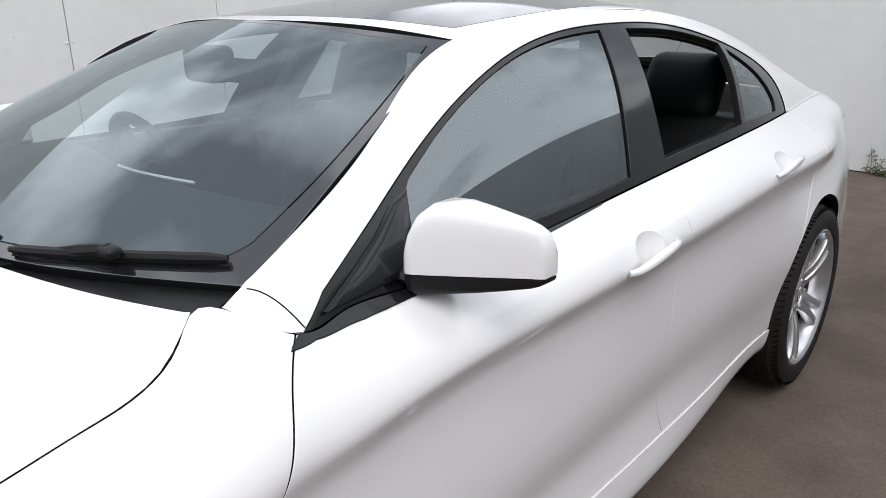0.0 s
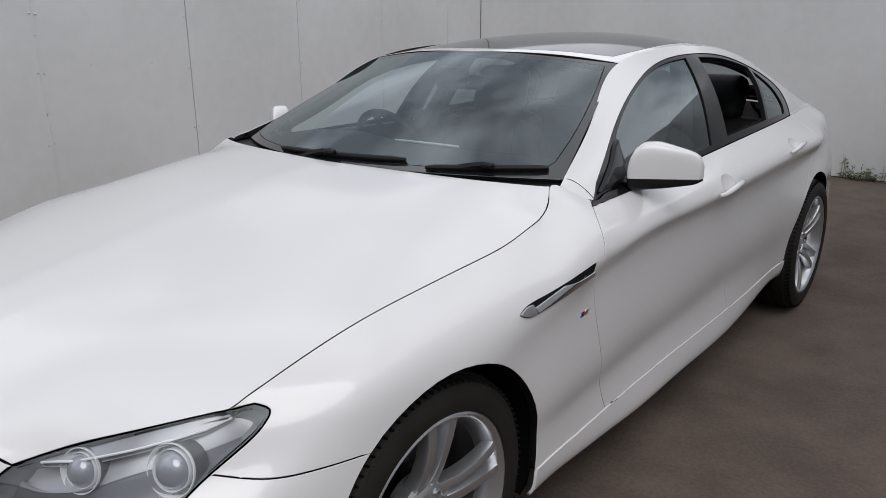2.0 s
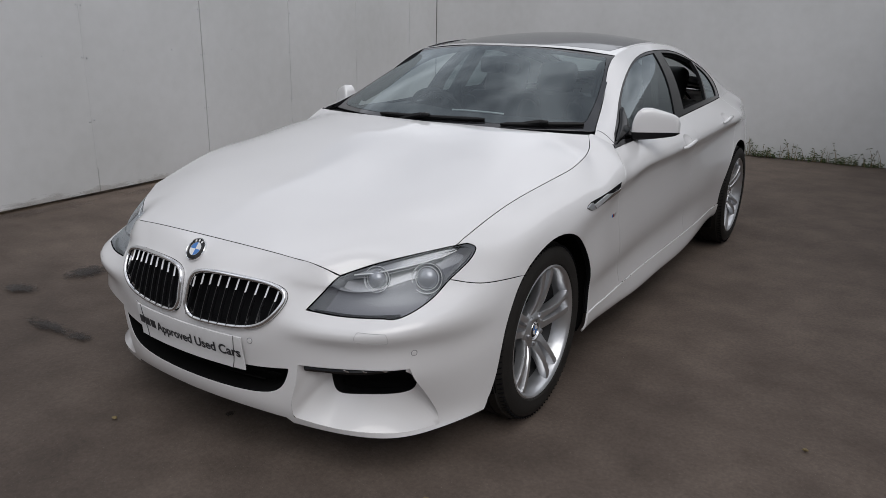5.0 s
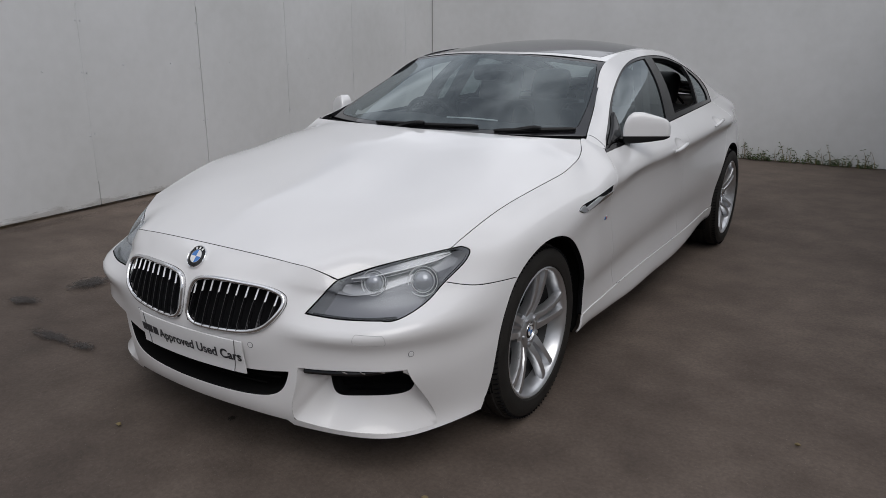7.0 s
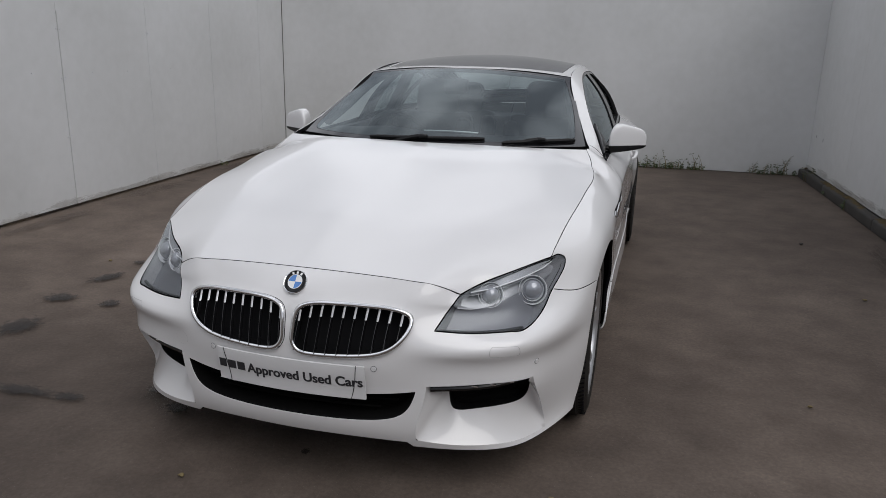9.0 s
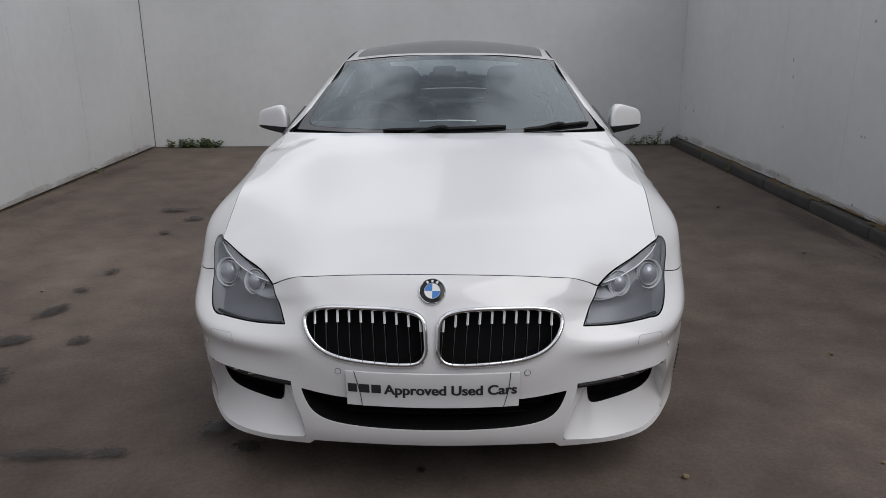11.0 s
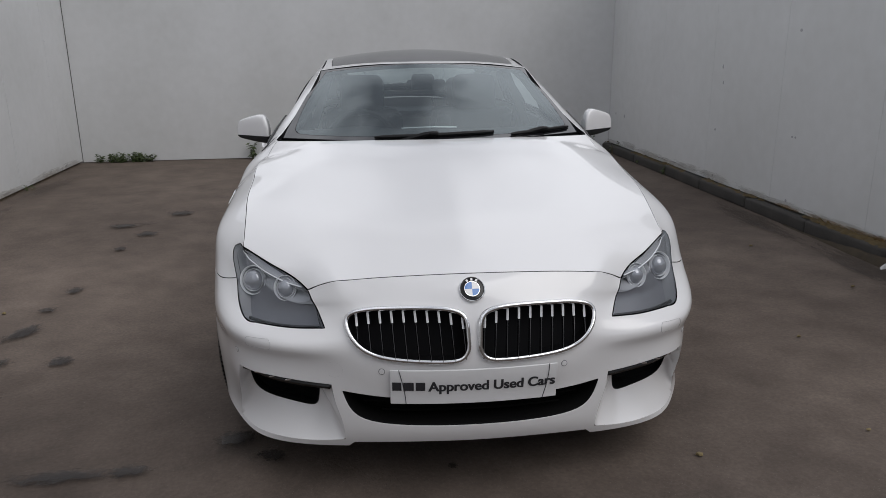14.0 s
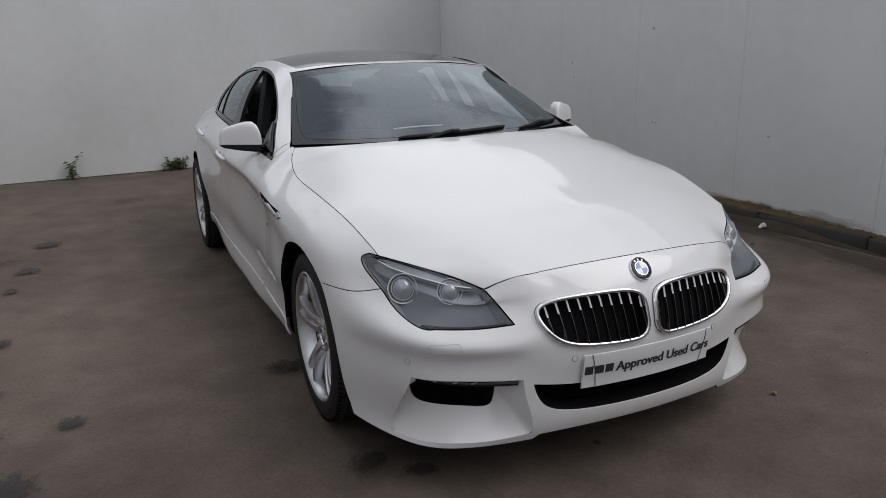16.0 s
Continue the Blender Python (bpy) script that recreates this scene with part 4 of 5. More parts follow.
    ts = np.linspace(along[4] - .004, along[2] + .05, 20)
    us = np.linspace(0, 1, 20)
    brow = np.vstack([np.stack([ts, np.interp(us, [0, .12, 1], [5.86, 5.95, 5.95])], 1), np.stack([ts, np.interp(us, [0, .15, .45, .8, 1], [5.74, 5.62, 5.62, 5.72, 5.88])], 1)[::-1]])
    brow = brow if sx > 0 else mirrored_loop(brow)
    skin(BODY, [brow], .02, name="lamp_brow", parent=border, label="silver upper strip", mats=(LAMPSIDE, LAMPSIDE), lift=-.013, gap=0.0, depth=.012)
    edge_line = np.stack([ts, np.interp(us, [0, .15, .45, .8, 1], [5.74, 5.62, 5.62, 5.72, 5.88])], 1) * (sx, 1)
    thin_line(on_body(edge_line, -.012), .0022, LAMPBROW, "brow_edge", border, "bright line under the upper strip")
    low = front(smooth([(.485, .589), (.60, .5835), (.725, .587)], 6) * flip_x)
    bm = bmesh.new()
    tube(bm, on_body(low, -.014), .006, 6)
    part("lower_strip", bm, TRIM, border)
    # Door mirrors: white cap over a black foot, glass behind
    def mirror_section(x, grow, part_):
        yc, half_deep, out = .975 + .5 * (x - .84), max(.020, .0575 - .22 * (x - .84)), []
        top = np.interp(x, [.850, .855, .864, .880, .90, .95, .995, 1.012, 1.022, 1.030], [1.01, 1.034, 1.058, 1.074, 1.076, 1.063, 1.049, 1.041, 1.031, 1.008])
        low = np.interp(x, [.850, .86, .95, 1.015, 1.03], [.937, .926, .936, .948, .958])
        for a in np.linspace(0, 2 * np.pi, 36, endpoint=False):
            c, s = math.cos(a), math.sin(a)
            yy = yc + half_deep * grow * math.copysign(abs(c) ** .45, c)
            z = .973 + (top - .973) * max(0, s) ** .5 if s > 0 else .973 - (.973 - low) * abs(s) ** .3
            if part_ == "cap":
                z = max(z, .966)
                yy += .002 * math.copysign(1, c)
            else:
                z = min(z, .9635)
            out.append((x * sx, yy, z))
        return out
    xs = [.850, .852, .857, .866, .882, .91, .94, .97, .992, 1.008, 1.019, 1.026, 1.030]
    gs = [.72, .84, .92, .97, .99, 1.0, 1.0, 1.0, .99, .97, .93, .86, .70]
    bm = bmesh.new()
    rings(bm, [mirror_section(x, g, "foot") for x, g in zip(xs, gs)])
    mirror = part("door_mirror", bm, BLACK, car, "door mirror with a white cap on a black foot", 60)
    bm = bmesh.new()
    rings(bm, [mirror_section(x, g, "cap") for x, g in zip(xs, gs)])
    part("mirror_cap", bm, PAINT, mirror, "white mirror cap", 60)
    bm = bmesh.new()
    gl = [(.868, .955), (.868, 1.03), (.885, 1.052), (.955, 1.042), (1.0, 1.026), (1.010, .975), (.995, .955)]
    rings(bm, [[(x * sx, 1.030 + .25 * (x - .84), z) for x, z in gl], [(x * sx, 1.034 + .25 * (x - .84), z) for x, z in gl]])
    part("mirror_glass", bm, CHROME, mirror)
    bm = bmesh.new()
    tube(bm, smooth([(.785 * sx, .950, .955), (.83 * sx, .955, .955), (.865 * sx, .965, .952), (.90 * sx, .985, .950)], 4), np.linspace(.030, .018, 13), 12, flat=.6)
    part("mirror_arm", bm, BLACK, mirror)
    bm = bmesh.new()
    sail = np.array([(.785, .946), (.87, .950), (.965, .957), (.99, 1.0), (1.03, 1.066), (.99, 1.05), (.93, 1.014), (.86, .979)])
    g = greenside(sail)
    base_ = GREEN(g[:, 0], g[:, 1]) * (sx, 1, 1)
    rings(bm, [base_, base_ + (.008 * sx, .001, 0), base_ * .9 + base_.mean(0) * .1 + (.012 * sx, .002, 0), base_ * .6 + base_.mean(0) * .4 + (.015 * sx, .003, 0)])
    part("mirror_sail", bm, GLOSS, mirror, "gloss black mirror triangle", 60)
    # Door handles in their dishes
    for doors, dish_, (y0, z0, y1, z1) in ((FRONT_DOORS, DISH_F, (1.488, .834, 1.706, .850)), (REAR_DOORS, DISH_R, (2.385, .872, 2.60, .886))):
        door = doors[0 if sx > 0 else 1]
        d_ = dish_ if sx > 0 else dish_ * (-1, 1)
        mid_ = d_.mean(0)
        shrink = lambda k: (d_ - mid_) * k + mid_
        bowl = funnel([on_body(shrink(1.05), -.003), on_body(d_, -.0003), on_body(shrink(.94), -.002), on_body(shrink(.8), -.006), on_body(shrink(.5), -.011)], PAINT, "handle_dish", door, cap=True)
        path = flank([(y0 + (y1 - y0) * u, z0 + (z1 - z0) * u + .004 * math.sin(u * np.pi)) for u in np.linspace(0, 1, 15)]) * ((1, 1) if sx > 0 else (-1, 1))
        lifts = [.004 + .022 * math.sin(min(1, max(0, u)) * np.pi) ** .45 for u in np.linspace(0, 1, 15)]
        pts = np.array([on_body(path[i:i + 1], lifts[i])[0] for i in range(15)])
        bm = bmesh.new()
        tube(bm, pts, [.005 + .0060 * math.sin(min(.98, max(.02, u)) * np.pi) ** .4 for u in np.linspace(0, 1, 15)], 12)
        part("door_handle", bm, PAINT, door, "white door handle")
    # Fender vent and badge
    sgn = (1, 1) if sx > 0 else (-1, 1)
    def patch(points, lift, mat, name, parent, label="", depth=.006):
        lp = flank(points)
        lp = lp * sgn if sx > 0 else mirrored_loop(lp)
        return skin(BODY, [lp], .02, name=name, parent=parent, label=label, mats=(mat, mat), lift=lift, gap=0.0, depth=depth)
    vent = patch(chain([(.232, .762), (.26, .773), (.36, .781), (.585, .803)], [(.585, .803), (.575, .785), (.566, .768)], [(.566, .768), (.42, .755), (.30, .745), (.26, .748), (.232, .762)]), .0015, SEAM, "side_vent", car, "chrome and black fender vent")
    patch(chain([(.286, .764), (.42, .782)], [(.42, .782), (.48, .778), (.575, .782)], [(.575, .782), (.569, .770)], [(.569, .770), (.43, .758), (.30, .7475)], [(.30, .7475), (.286, .764)]), .007, CHROME, "vent_blade", vent)
    patch(chain([(.233, .762), (.262, .772), (.285, .772)], [(.285, .772), (.292, .758), (.296, .747)], [(.296, .747), (.262, .749), (.233, .762)]), .006, SATIN, "vent_tip", vent)
    badge = None
    for j, mat in enumerate((BLUE, GLOSS, RED, SATIN)):
        y = .532 + .0075 * j + (.003 if j == 3 else 0)
        wide = .006 if j < 3 else .018
        b2 = patch([(y, .659), (y + wide, .659), (y + wide + .004, .671), (y + .004, .671)], .0025, mat, "side_badge" if badge is None else "badge_bar", badge or car, "small striped fender badge" if badge is None else "", .004)
        badge = badge or b2

# Lower intake
inl = evenly(on_body(front(INTAKE), 0), 120)
inner_i = evenly(on_body(front((INTAKE - INTAKE.mean(0)) * (.97, .92) + INTAKE.mean(0)), -.035), 120)
lower = funnel([inl + (0, .002, 0), inner_i, inner_i + (0, .06, 0)], LINER, "lower_intake", car, "black lower bumper intake", cap=True)
for z in (.31, .338):
    x = .36 if z > .31 else .30
    bm = bmesh.new()
    tube(bm, on_body(front([(u, z) for u in np.linspace(-x, x, 21)]), -.045), .0035, 5)
    part("intake_bar", bm, LINER, lower)
tow = front([(-.44 + .028 * math.cos(a), .462 + .026 * math.sin(a)) for a in np.linspace(0, 2 * np.pi, 28, endpoint=False)])
thin_line(on_body(tow, -.0004), .0005, FAINT, "tow_cover", car, "round towing eye cover outline", True)

# Show plate with its lettering; the maker's name is a plain bar
plate_loop = front(np.vstack([line((-.262, .36), (.262, .36), 24), line((.262, .362), (.262, .474), 6), line((.262, .476), (-.262, .476), 24), line((-.262, .474), (-.262, .362), 6)]))
plate = skin(BODY, [plate_loop], .02, name="number_plate", parent=car, label="white show plate with dark lettering", mats=(PLATE, PLATE), lift=.012, gap=0.0, depth=.004)
font = bpy.data.curves.new("lettering", "FONT")
font.offset = .0009
font.body, font.size, font.space_character = "Approved Used Cars", .046, 1.0
holder = new("lettering_source", font)
bpy.context.view_layer.update()
letters = bpy.data.meshes.new_from_object(holder.evaluated_get(bpy.context.evaluated_depsgraph_get()))
bpy.data.objects.remove(holder)
bm = bmesh.new()
bm.from_mesh(letters)
bmesh.ops.triangulate(bm, faces=bm.faces)
bmesh.ops.subdivide_edges(bm, edges=[e for e in bm.edges if e.calc_length() > .02], cuts=1)
co = np.array([v.co for v in bm.verts])
wide = co[:, 0].max() - co[:, 0].min()
flat_xz = np.stack([(co[:, 0] - co[:, 0].min()) * (.400 / wide) - .146, co[:, 1] * (.400 / wide) + .408], 1)
for v, p in zip(bm.verts, on_body(front(flat_xz), .0132)):
    v.co = p
bold = bm.copy()
bmesh.ops.translate(bold, vec=(.0016, -.0003, 0), verts=bold.verts)
part("lettering", bold, INK, plate)
part("lettering", bm, INK, plate, "dark lettering")
for x0, x1 in ((-.256, -.228), (-.222, -.19), (-.184, -.155)):
    bar = front(np.vstack([line((x0, .409), (x1, .409), 3), line((x1, .412), (x1, .436), 2), line((x1, .438), (x0, .438), 3), line((x0, .436), (x0, .412), 2)]))
    skin(BODY, [bar], .012, name="letter_bar", parent=plate, mats=(INK, INK), lift=.0132, gap=0.0, depth=.0008)
# Thin dark lines down the plate near both ends
for s_ in (-1, 1):
    mark_line = front([(s_ * (.235 - .02 * u) + .004 * math.sin(u * 3), .478 - .118 * u) for u in np.linspace(0, 1, 9)])
    thin_line(on_body(mark_line, .0130), .0012, INK, "plate_strap", plate, "thin dark line down the plate")

# Round badge on the nose: dark ring with bright rims and blue and white quarters
def roundel(centre, normal, r, parent, label):
    m = Matrix.Translation(centre) @ Vector(normal).to_track_quat("X", "Z").to_matrix().to_4x4()
    bm = bmesh.new()
    lathe(bm, [(r * 1.0, -.004), (r * 1.0, .003), (r * .96, .005), (r * .92, .004), (r * .90, .002)], 40, m)
    b = part("round_badge", bm, CHROME, parent, label)
    bm = bmesh.new()
    lathe(bm, [(r * .91, .0015), (r * .80, .0035), (r * .60, .0038)], 40, m)
    part("badge_ring", bm, GLOSS, b)
    bm = bmesh.new()
    lathe(bm, [(r * .61, .0036), (r * .605, .0052), (r * .57, .0052), (r * .56, .004)], 36, m)
    part("badge_rim", bm, CHROME, b)
    for a in (62, 90, 118):
        bm = bmesh.new()
        box(bm, (.0012, r * .16, r * .20), m @ Matrix.Rotation(radians(a - 90), 4, "X") @ Matrix.Translation((.0042, 0, r * .76)), .0003, 1)
        part("ring_bar", bm, WHITE, b)
    for k in range(4):
        bm = bmesh.new()
        pts = [(0, 0)] + [(r * .57 * math.cos(a), r * .57 * math.sin(a)) for a in np.linspace(k * np.pi / 2, (k + 1) * np.pi / 2, 9)]
        rings(bm, [[m @ Vector((h, y, z)) for y, z in pts] for h in (.001, .0044)])
        part("badge_quarter", bm, BLUE if k % 2 else WHITE, b)
    return b


tv = np.array([[0.0, 5.05]])
roundel(on_body(tv, .002)[0] + (0, 0, 0), BODY.normal([0.0], [5.05])[0], .041, car, "round blue and white nose badge in a dark ring")

# Cowl, wipers
bm = bmesh.new()
rings(bm, [[(x, y0 + dy, z) for x, y0 in zip(np.linspace(-.76, .76, 17), [.44 + .21 * (x / .76) ** 2 for x in np.linspace(-.76, .76, 17)])] for dy, z in ((-.05, .93), (.0, .962), (.06, .968), (.16, .985))], closed=False, caps=False)
part("cowl", bm, BLACK, car, "black plastic cowl below the windscreen")


def on_glass(x, v, lift):
    t = np.interp(x, [-.757, -.40, 0, .40, .757], [-2, -1, 0, 1, 2])
    return GLASS([t], [v])[0] + GLASS.normal([t], [v])[0] * lift


for xa, va, xb, vb, xp, xc in ((-.29, .03, .285, .10, -.24, -.01), (.37, .03, .705, .11, .30, .545)):
    bm = bmesh.new()
    path = [on_glass(xa + (xb - xa) * u, va + (vb - va) * u, .013) + (0, .004, -.002) for u in np.linspace(0, 1, 13)]
    tube(bm, path, [.004] + [.0078] * 11 + [.005], 8, flat=1.2)
    wiper = part("wiper", bm, BLACK, car, "black windscreen wiper")
    bm = bmesh.new()
    tube(bm, [np.add(p, (0, .004, -.010)) for p in path], .004, 5)
    part("wiper_rubber", bm, RUBBER, wiper)
    u = (xc - xa) / (xb - xa)
    top = on_glass(xc, va + (vb - va) * u, .022)
    foot = np.array([xp, .44 + .21 * (xp / .76) ** 2 + .05, .955])
    bm = bmesh.new()
    tube(bm, smooth([foot, foot * .6 + top * .4 + (0, 0, .006), foot * .2 + top * .8 + (0, 0, .006), top]), .008, 6, flat=1.5)
    part("wiper_arm", bm, BLACK, wiper)
    bm = bmesh.new()
    box(bm, (.046, .026, .018), Matrix.Translation(top), .008, 3)
    part("wiper_joint", bm, BLACK, wiper)



# ---- wheels, arches and underside ----
def wheel_at(x, y, half_width, sx, spin):
    """Wheel whose centre lies at x, y; its outer side faces sx."""
    m = Matrix.Translation((x * sx, y, .339)) @ Matrix.Diagonal((sx, 1, 1, 1))
    w, r = half_width, .341
    bm = bmesh.new()
    lathe(bm, [(.232, w - .06), (.243, w - .022), (.250, w - .014), (.256, w - .010), (.257, w - .004), (.252, w - .001), (.246, w - .004), (.240, w - .012), (.230, w - .036), (.226, w - .050), (.2225, w - .068)], 64, m)
    rim = part("wheel", bm, ALLOY, car, "silver alloy wheel with five twin spokes", 40)
    bm = bmesh.new()
    lathe(bm, [(.2226, w - .067), (.206, w - .085), (.198, w - .105), (.198, -w + .03), (.22, -w), (.225, -w), (.235, -w + .02), (.21, -.02), (.21, .005), (.2240, w - .069)], 64, m)
    part("barrel", bm, BARREL_SHADE, rim)
    bm = bmesh.new()
    prof = [(.248, w - .012), (.262, w + .001), (.285, w + .005), (.305, w + .003), (.322, w - .006), (.331, w - .020), (.335, w - .034)]
    tread = []
    for k in range(4):
        e = w - .036 - k * (2 * w - .072) / 4
        s = (2 * w - .072) / 4
        tread += [(r, e), (r, e - s + .008), (r - .007, e - s + .007), (r - .007, e - s + .001)]
    lathe(bm, prof + tread[:-2] + [(.335, -w + .034), (.322, -w + .004), (.285, -w - .008), (.235, -w + .005)], 72, m)
    tyre = part("tyre", bm, RUBBER, rim, "black road tyre", 25)
    bm = bmesh.new()
    for a in np.linspace(0, 2 * np.pi, 96, endpoint=False):
        for off in (w - .022, -w + .022):
            box(bm, (.034, .0036, .007), m @ Matrix.Rotation(a, 4, "X") @ Matrix.Translation((off, 0, r - .0118)) @ Matrix.Rotation(.35, 4, "Z"))
    tagged(part("tread_pattern", bm, SEAM, tyre), kind="stuff")
    # spokes: broad blades with a channel down the middle
    bm = bmesh.new()
    loops = []
    for rr, hw, top, base in ((.040, .040, w - .056, w - .10), (.075, .040, w - .042, w - .085), (.11, .038, w - .028, w - .068), (.15, .040, w - .018, w - .056), (.19, .045, w - .012, w - .048), (.22, .050, w - .010, w - .044), (.243, .058, w - .012, w - .040)):
        ch = float(np.interp(rr, [.07, .10, .15, .243], [.003, .020, .040, .046]))
        g = float(np.interp(rr, [.07, .12, .19, .243], [.10, .20, .30, .36]))
        sec = [(-hw * .96, base), (-hw, top - .014), (-hw * .94, top - .003), (-hw * .78, top), (-hw * (g + .10), top - .002), (-hw * g, top - ch * .5), (-hw * g * .8, top - ch), (hw * g * .8, top - ch), (hw * g, top - ch * .5), (hw * (g + .10), top - .002), (hw * .78, top), (hw * .94, top - .003), (hw, top - .014), (hw * .96, base)]
        loops.append([(x_, u, rr) for u, x_ in sec])
    rings(bm, loops)
    for k in range(5):
        turn = m @ Matrix.Rotation(radians(spin + 72 * k), 4, "X")
        b2 = bm.copy()
        bmesh.ops.transform(b2, matrix=turn, verts=b2.verts)
        part("spoke", b2, ALLOY, rim, sharp=38)
    bm.free()
    bm = bmesh.new()
    lathe(bm, [(.082, w - .10), (.080, w - .058), (.066, w - .046), (.040, w - .040), (.036, w - .046)], 40, m)
    part("hub", bm, ALLOY, rim)
    for k in range(5):
        a = radians(spin + 36 + 72 * k)
        bm = bmesh.new()
        lathe(bm, [(.009, -.01), (.009, .012), (.006, .014), (.0005, .014)], 8, m @ Matrix.Translation((w - .050, -.056 * math.sin(a), .056 * math.cos(a))))
        part("wheel_bolt", bm, SATIN, rim)
    roundel(m @ Vector((w - .046, 0, 0)), (sx, 0, 0), .034, rim, "")
    bm = bmesh.new()
    lathe(bm, [(.06, -.01), (.172, -.01), (.174, -.004), (.174, .018), (.170, .024), (.09, .024), (.088, .04), (.06, .04)], 48, m @ Matrix.Translation((w - .16, 0, 0)))
    part("brake_disc", bm, STEEL, rim)
    bm = bmesh.new()
    loops = [[(xx, rr * math.cos(a), rr * math.sin(a)) for xx, rr in ((-.03, .10), (.05, .10), (.05, .18), (.035, .192), (-.03, .192))] for a in np.linspace(radians(-30), radians(30), 8)]
    rings(bm, [[m @ Vector((w - .16, 0, 0)) + m.to_3x3() @ Vector(p) for p in lp] for lp in loops])
    part("brake_caliper", bm, BLACK, rim)
    return rim


def arch_liner(y, z, r, x0, x1, sx):
    bm = bmesh.new()
    turn = np.linspace(radians(-22), radians(203), 40)
    hull = on_body(flank([(y + r * math.cos(a), z + r * math.sin(a)) for a in turn]), 0)[:, 0]
    loops = [[(min(x, h - cut_in) * sx, y + rr * math.cos(a), z + rr * math.sin(a)) for a, h in zip(turn, hull)] for x, rr, cut_in in ((x1, r - .004, .014), (x1 - .012, r + .010, .026), (x0 + .02, r + .012, .06), (x0, r * .6, .06), (x0, .05, .06))]
    rings(bm, loops, closed=False, caps=False)
    return part("wheel_arch_liner", bm, LINER, car, "black wheel arch liner")


for sx in (1, -1):
    wheel_at(.777, 0, .1225, sx, -6)
    wheel_at(.826, 2.945, .1375, sx, 20)
    arch_liner(ARCH[0], ARCH[1], ARCH[2], .50, .93, sx)
    arch_liner(*REAR_ARCH, .50, .94, sx)
bm = bmesh.new()
ys = [-.84, -.70, -.42, .40, 1.6, 2.55, 3.40, 3.9]
xs_ = [.30, .60, .50, .50, .86, .86, .50, .50]
rings(bm, [[(-x, y, .21), (x, y, .21), (x, y, .24), (-x, y, .24)] for x, y in zip(xs_, ys)])
part("underbody", bm, LINER, car, "black underbody")
bm = bmesh.new()
rings(bm, [[(-x, y, .25), (x, y, .25), (x, y, z), (-x, y, z)] for x, y, z in ((.36, -.72, .58), (.45, -.55, .62), (.48, .30, .76), (.70, .48, .80))])
part("engine_bay", bm, LINER, car, "black engine bay filling")



# ---- the car's interior ----
def pad(size, m, bevel, name, mat, parent, label=""):
    bm = bmesh.new()
    box(bm, size, m, bevel, 4)
    return part(name, bm, mat, parent, label, 60)


bm = bmesh.new()
dash_rows = [(.60, .93), (.72, .965), (.86, .978), (.98, .982), (1.05, .93), (1.06, .78), (1.08, .55)]
rings(bm, [[(x, y + .09 * (x / .72) ** 2, z + (.02 * math.exp(-((x + .37) / .17) ** 2) if .8 < y < 1.05 else 0)) for x in np.linspace(-.70, .70, 25)] for y, z in dash_rows], closed=False, caps=False)
dash = part("dashboard", bm, TRIM, car, "black dashboard")
thin_line(smooth([(-.149, .972, .990), (.0, .958, .995), (.15, .998, .988)]), .0045, LAMPBROW, "dash_strip", dash, "bright dashboard strip")
bm = bmesh.new()
hub_c, tilt_m = Vector((-.37, 1.19, .90)), Matrix.Rotation(radians(-66), 4, "X")
tube(bm, [tuple(hub_c + tilt_m @ Vector((.185 * math.cos(a), .185 * math.sin(a), 0))) for a in np.linspace(0, 2 * np.pi, 40, endpoint=False)], .016, 8, True)
wheel_ = part("steering_wheel", bm, LEATHER, car, "black leather steering wheel")
for ang in (0, 180, 270):
    bm = bmesh.new()
    d = Vector((math.cos(radians(ang)), math.sin(radians(ang)), 0))
    tube(bm, [tuple(hub_c + tilt_m @ (d * r_ + Vector((0, 0, -.02)))) for r_ in (.0, .09, .18)], .016, 6)
    part("wheel_spoke", bm, SATIN if ang != 270 else TRIM, wheel_)
pad((.13, .11, .05), Matrix.Translation(hub_c) @ tilt_m @ Matrix.Translation((0, 0, -.02)), .022, "airbag_cover", LEATHER, wheel_)


def car_seat(x, y, wide=.50, lean=20, seat_z=.47):
    base_m = Matrix.Translation((x, y, seat_z))
    s = pad((wide, .50, .16), base_m, .05, "car_seat", LEATHER, car, "black leather car seat")
    back_m = Matrix.Translation((x, y + .20, seat_z)) @ Matrix.Rotation(radians(-lean), 4, "X")
    pad((wide, .13, .56), back_m @ Matrix.Translation((0, .02, .30)), .055, "seat_back", LEATHER, s)
    for e in (-1, 1):
        pad((.10, .17, .48), back_m @ Matrix.Translation((e * (wide / 2 - .04), -.02, .28)), .045, "side_bolster", LEATHER, s)
        bm = bmesh.new()
        tube(bm, [back_m @ Vector((e * .05, .02, .54)), back_m @ Vector((e * .05, .02, .66))], .007, 6)
        part("headrest_post", bm, CHROME, s)
    pad((.29, .125, .26), back_m @ Matrix.Translation((0, 0, .675)), .06, "headrest", LEATHER, s)
    return s


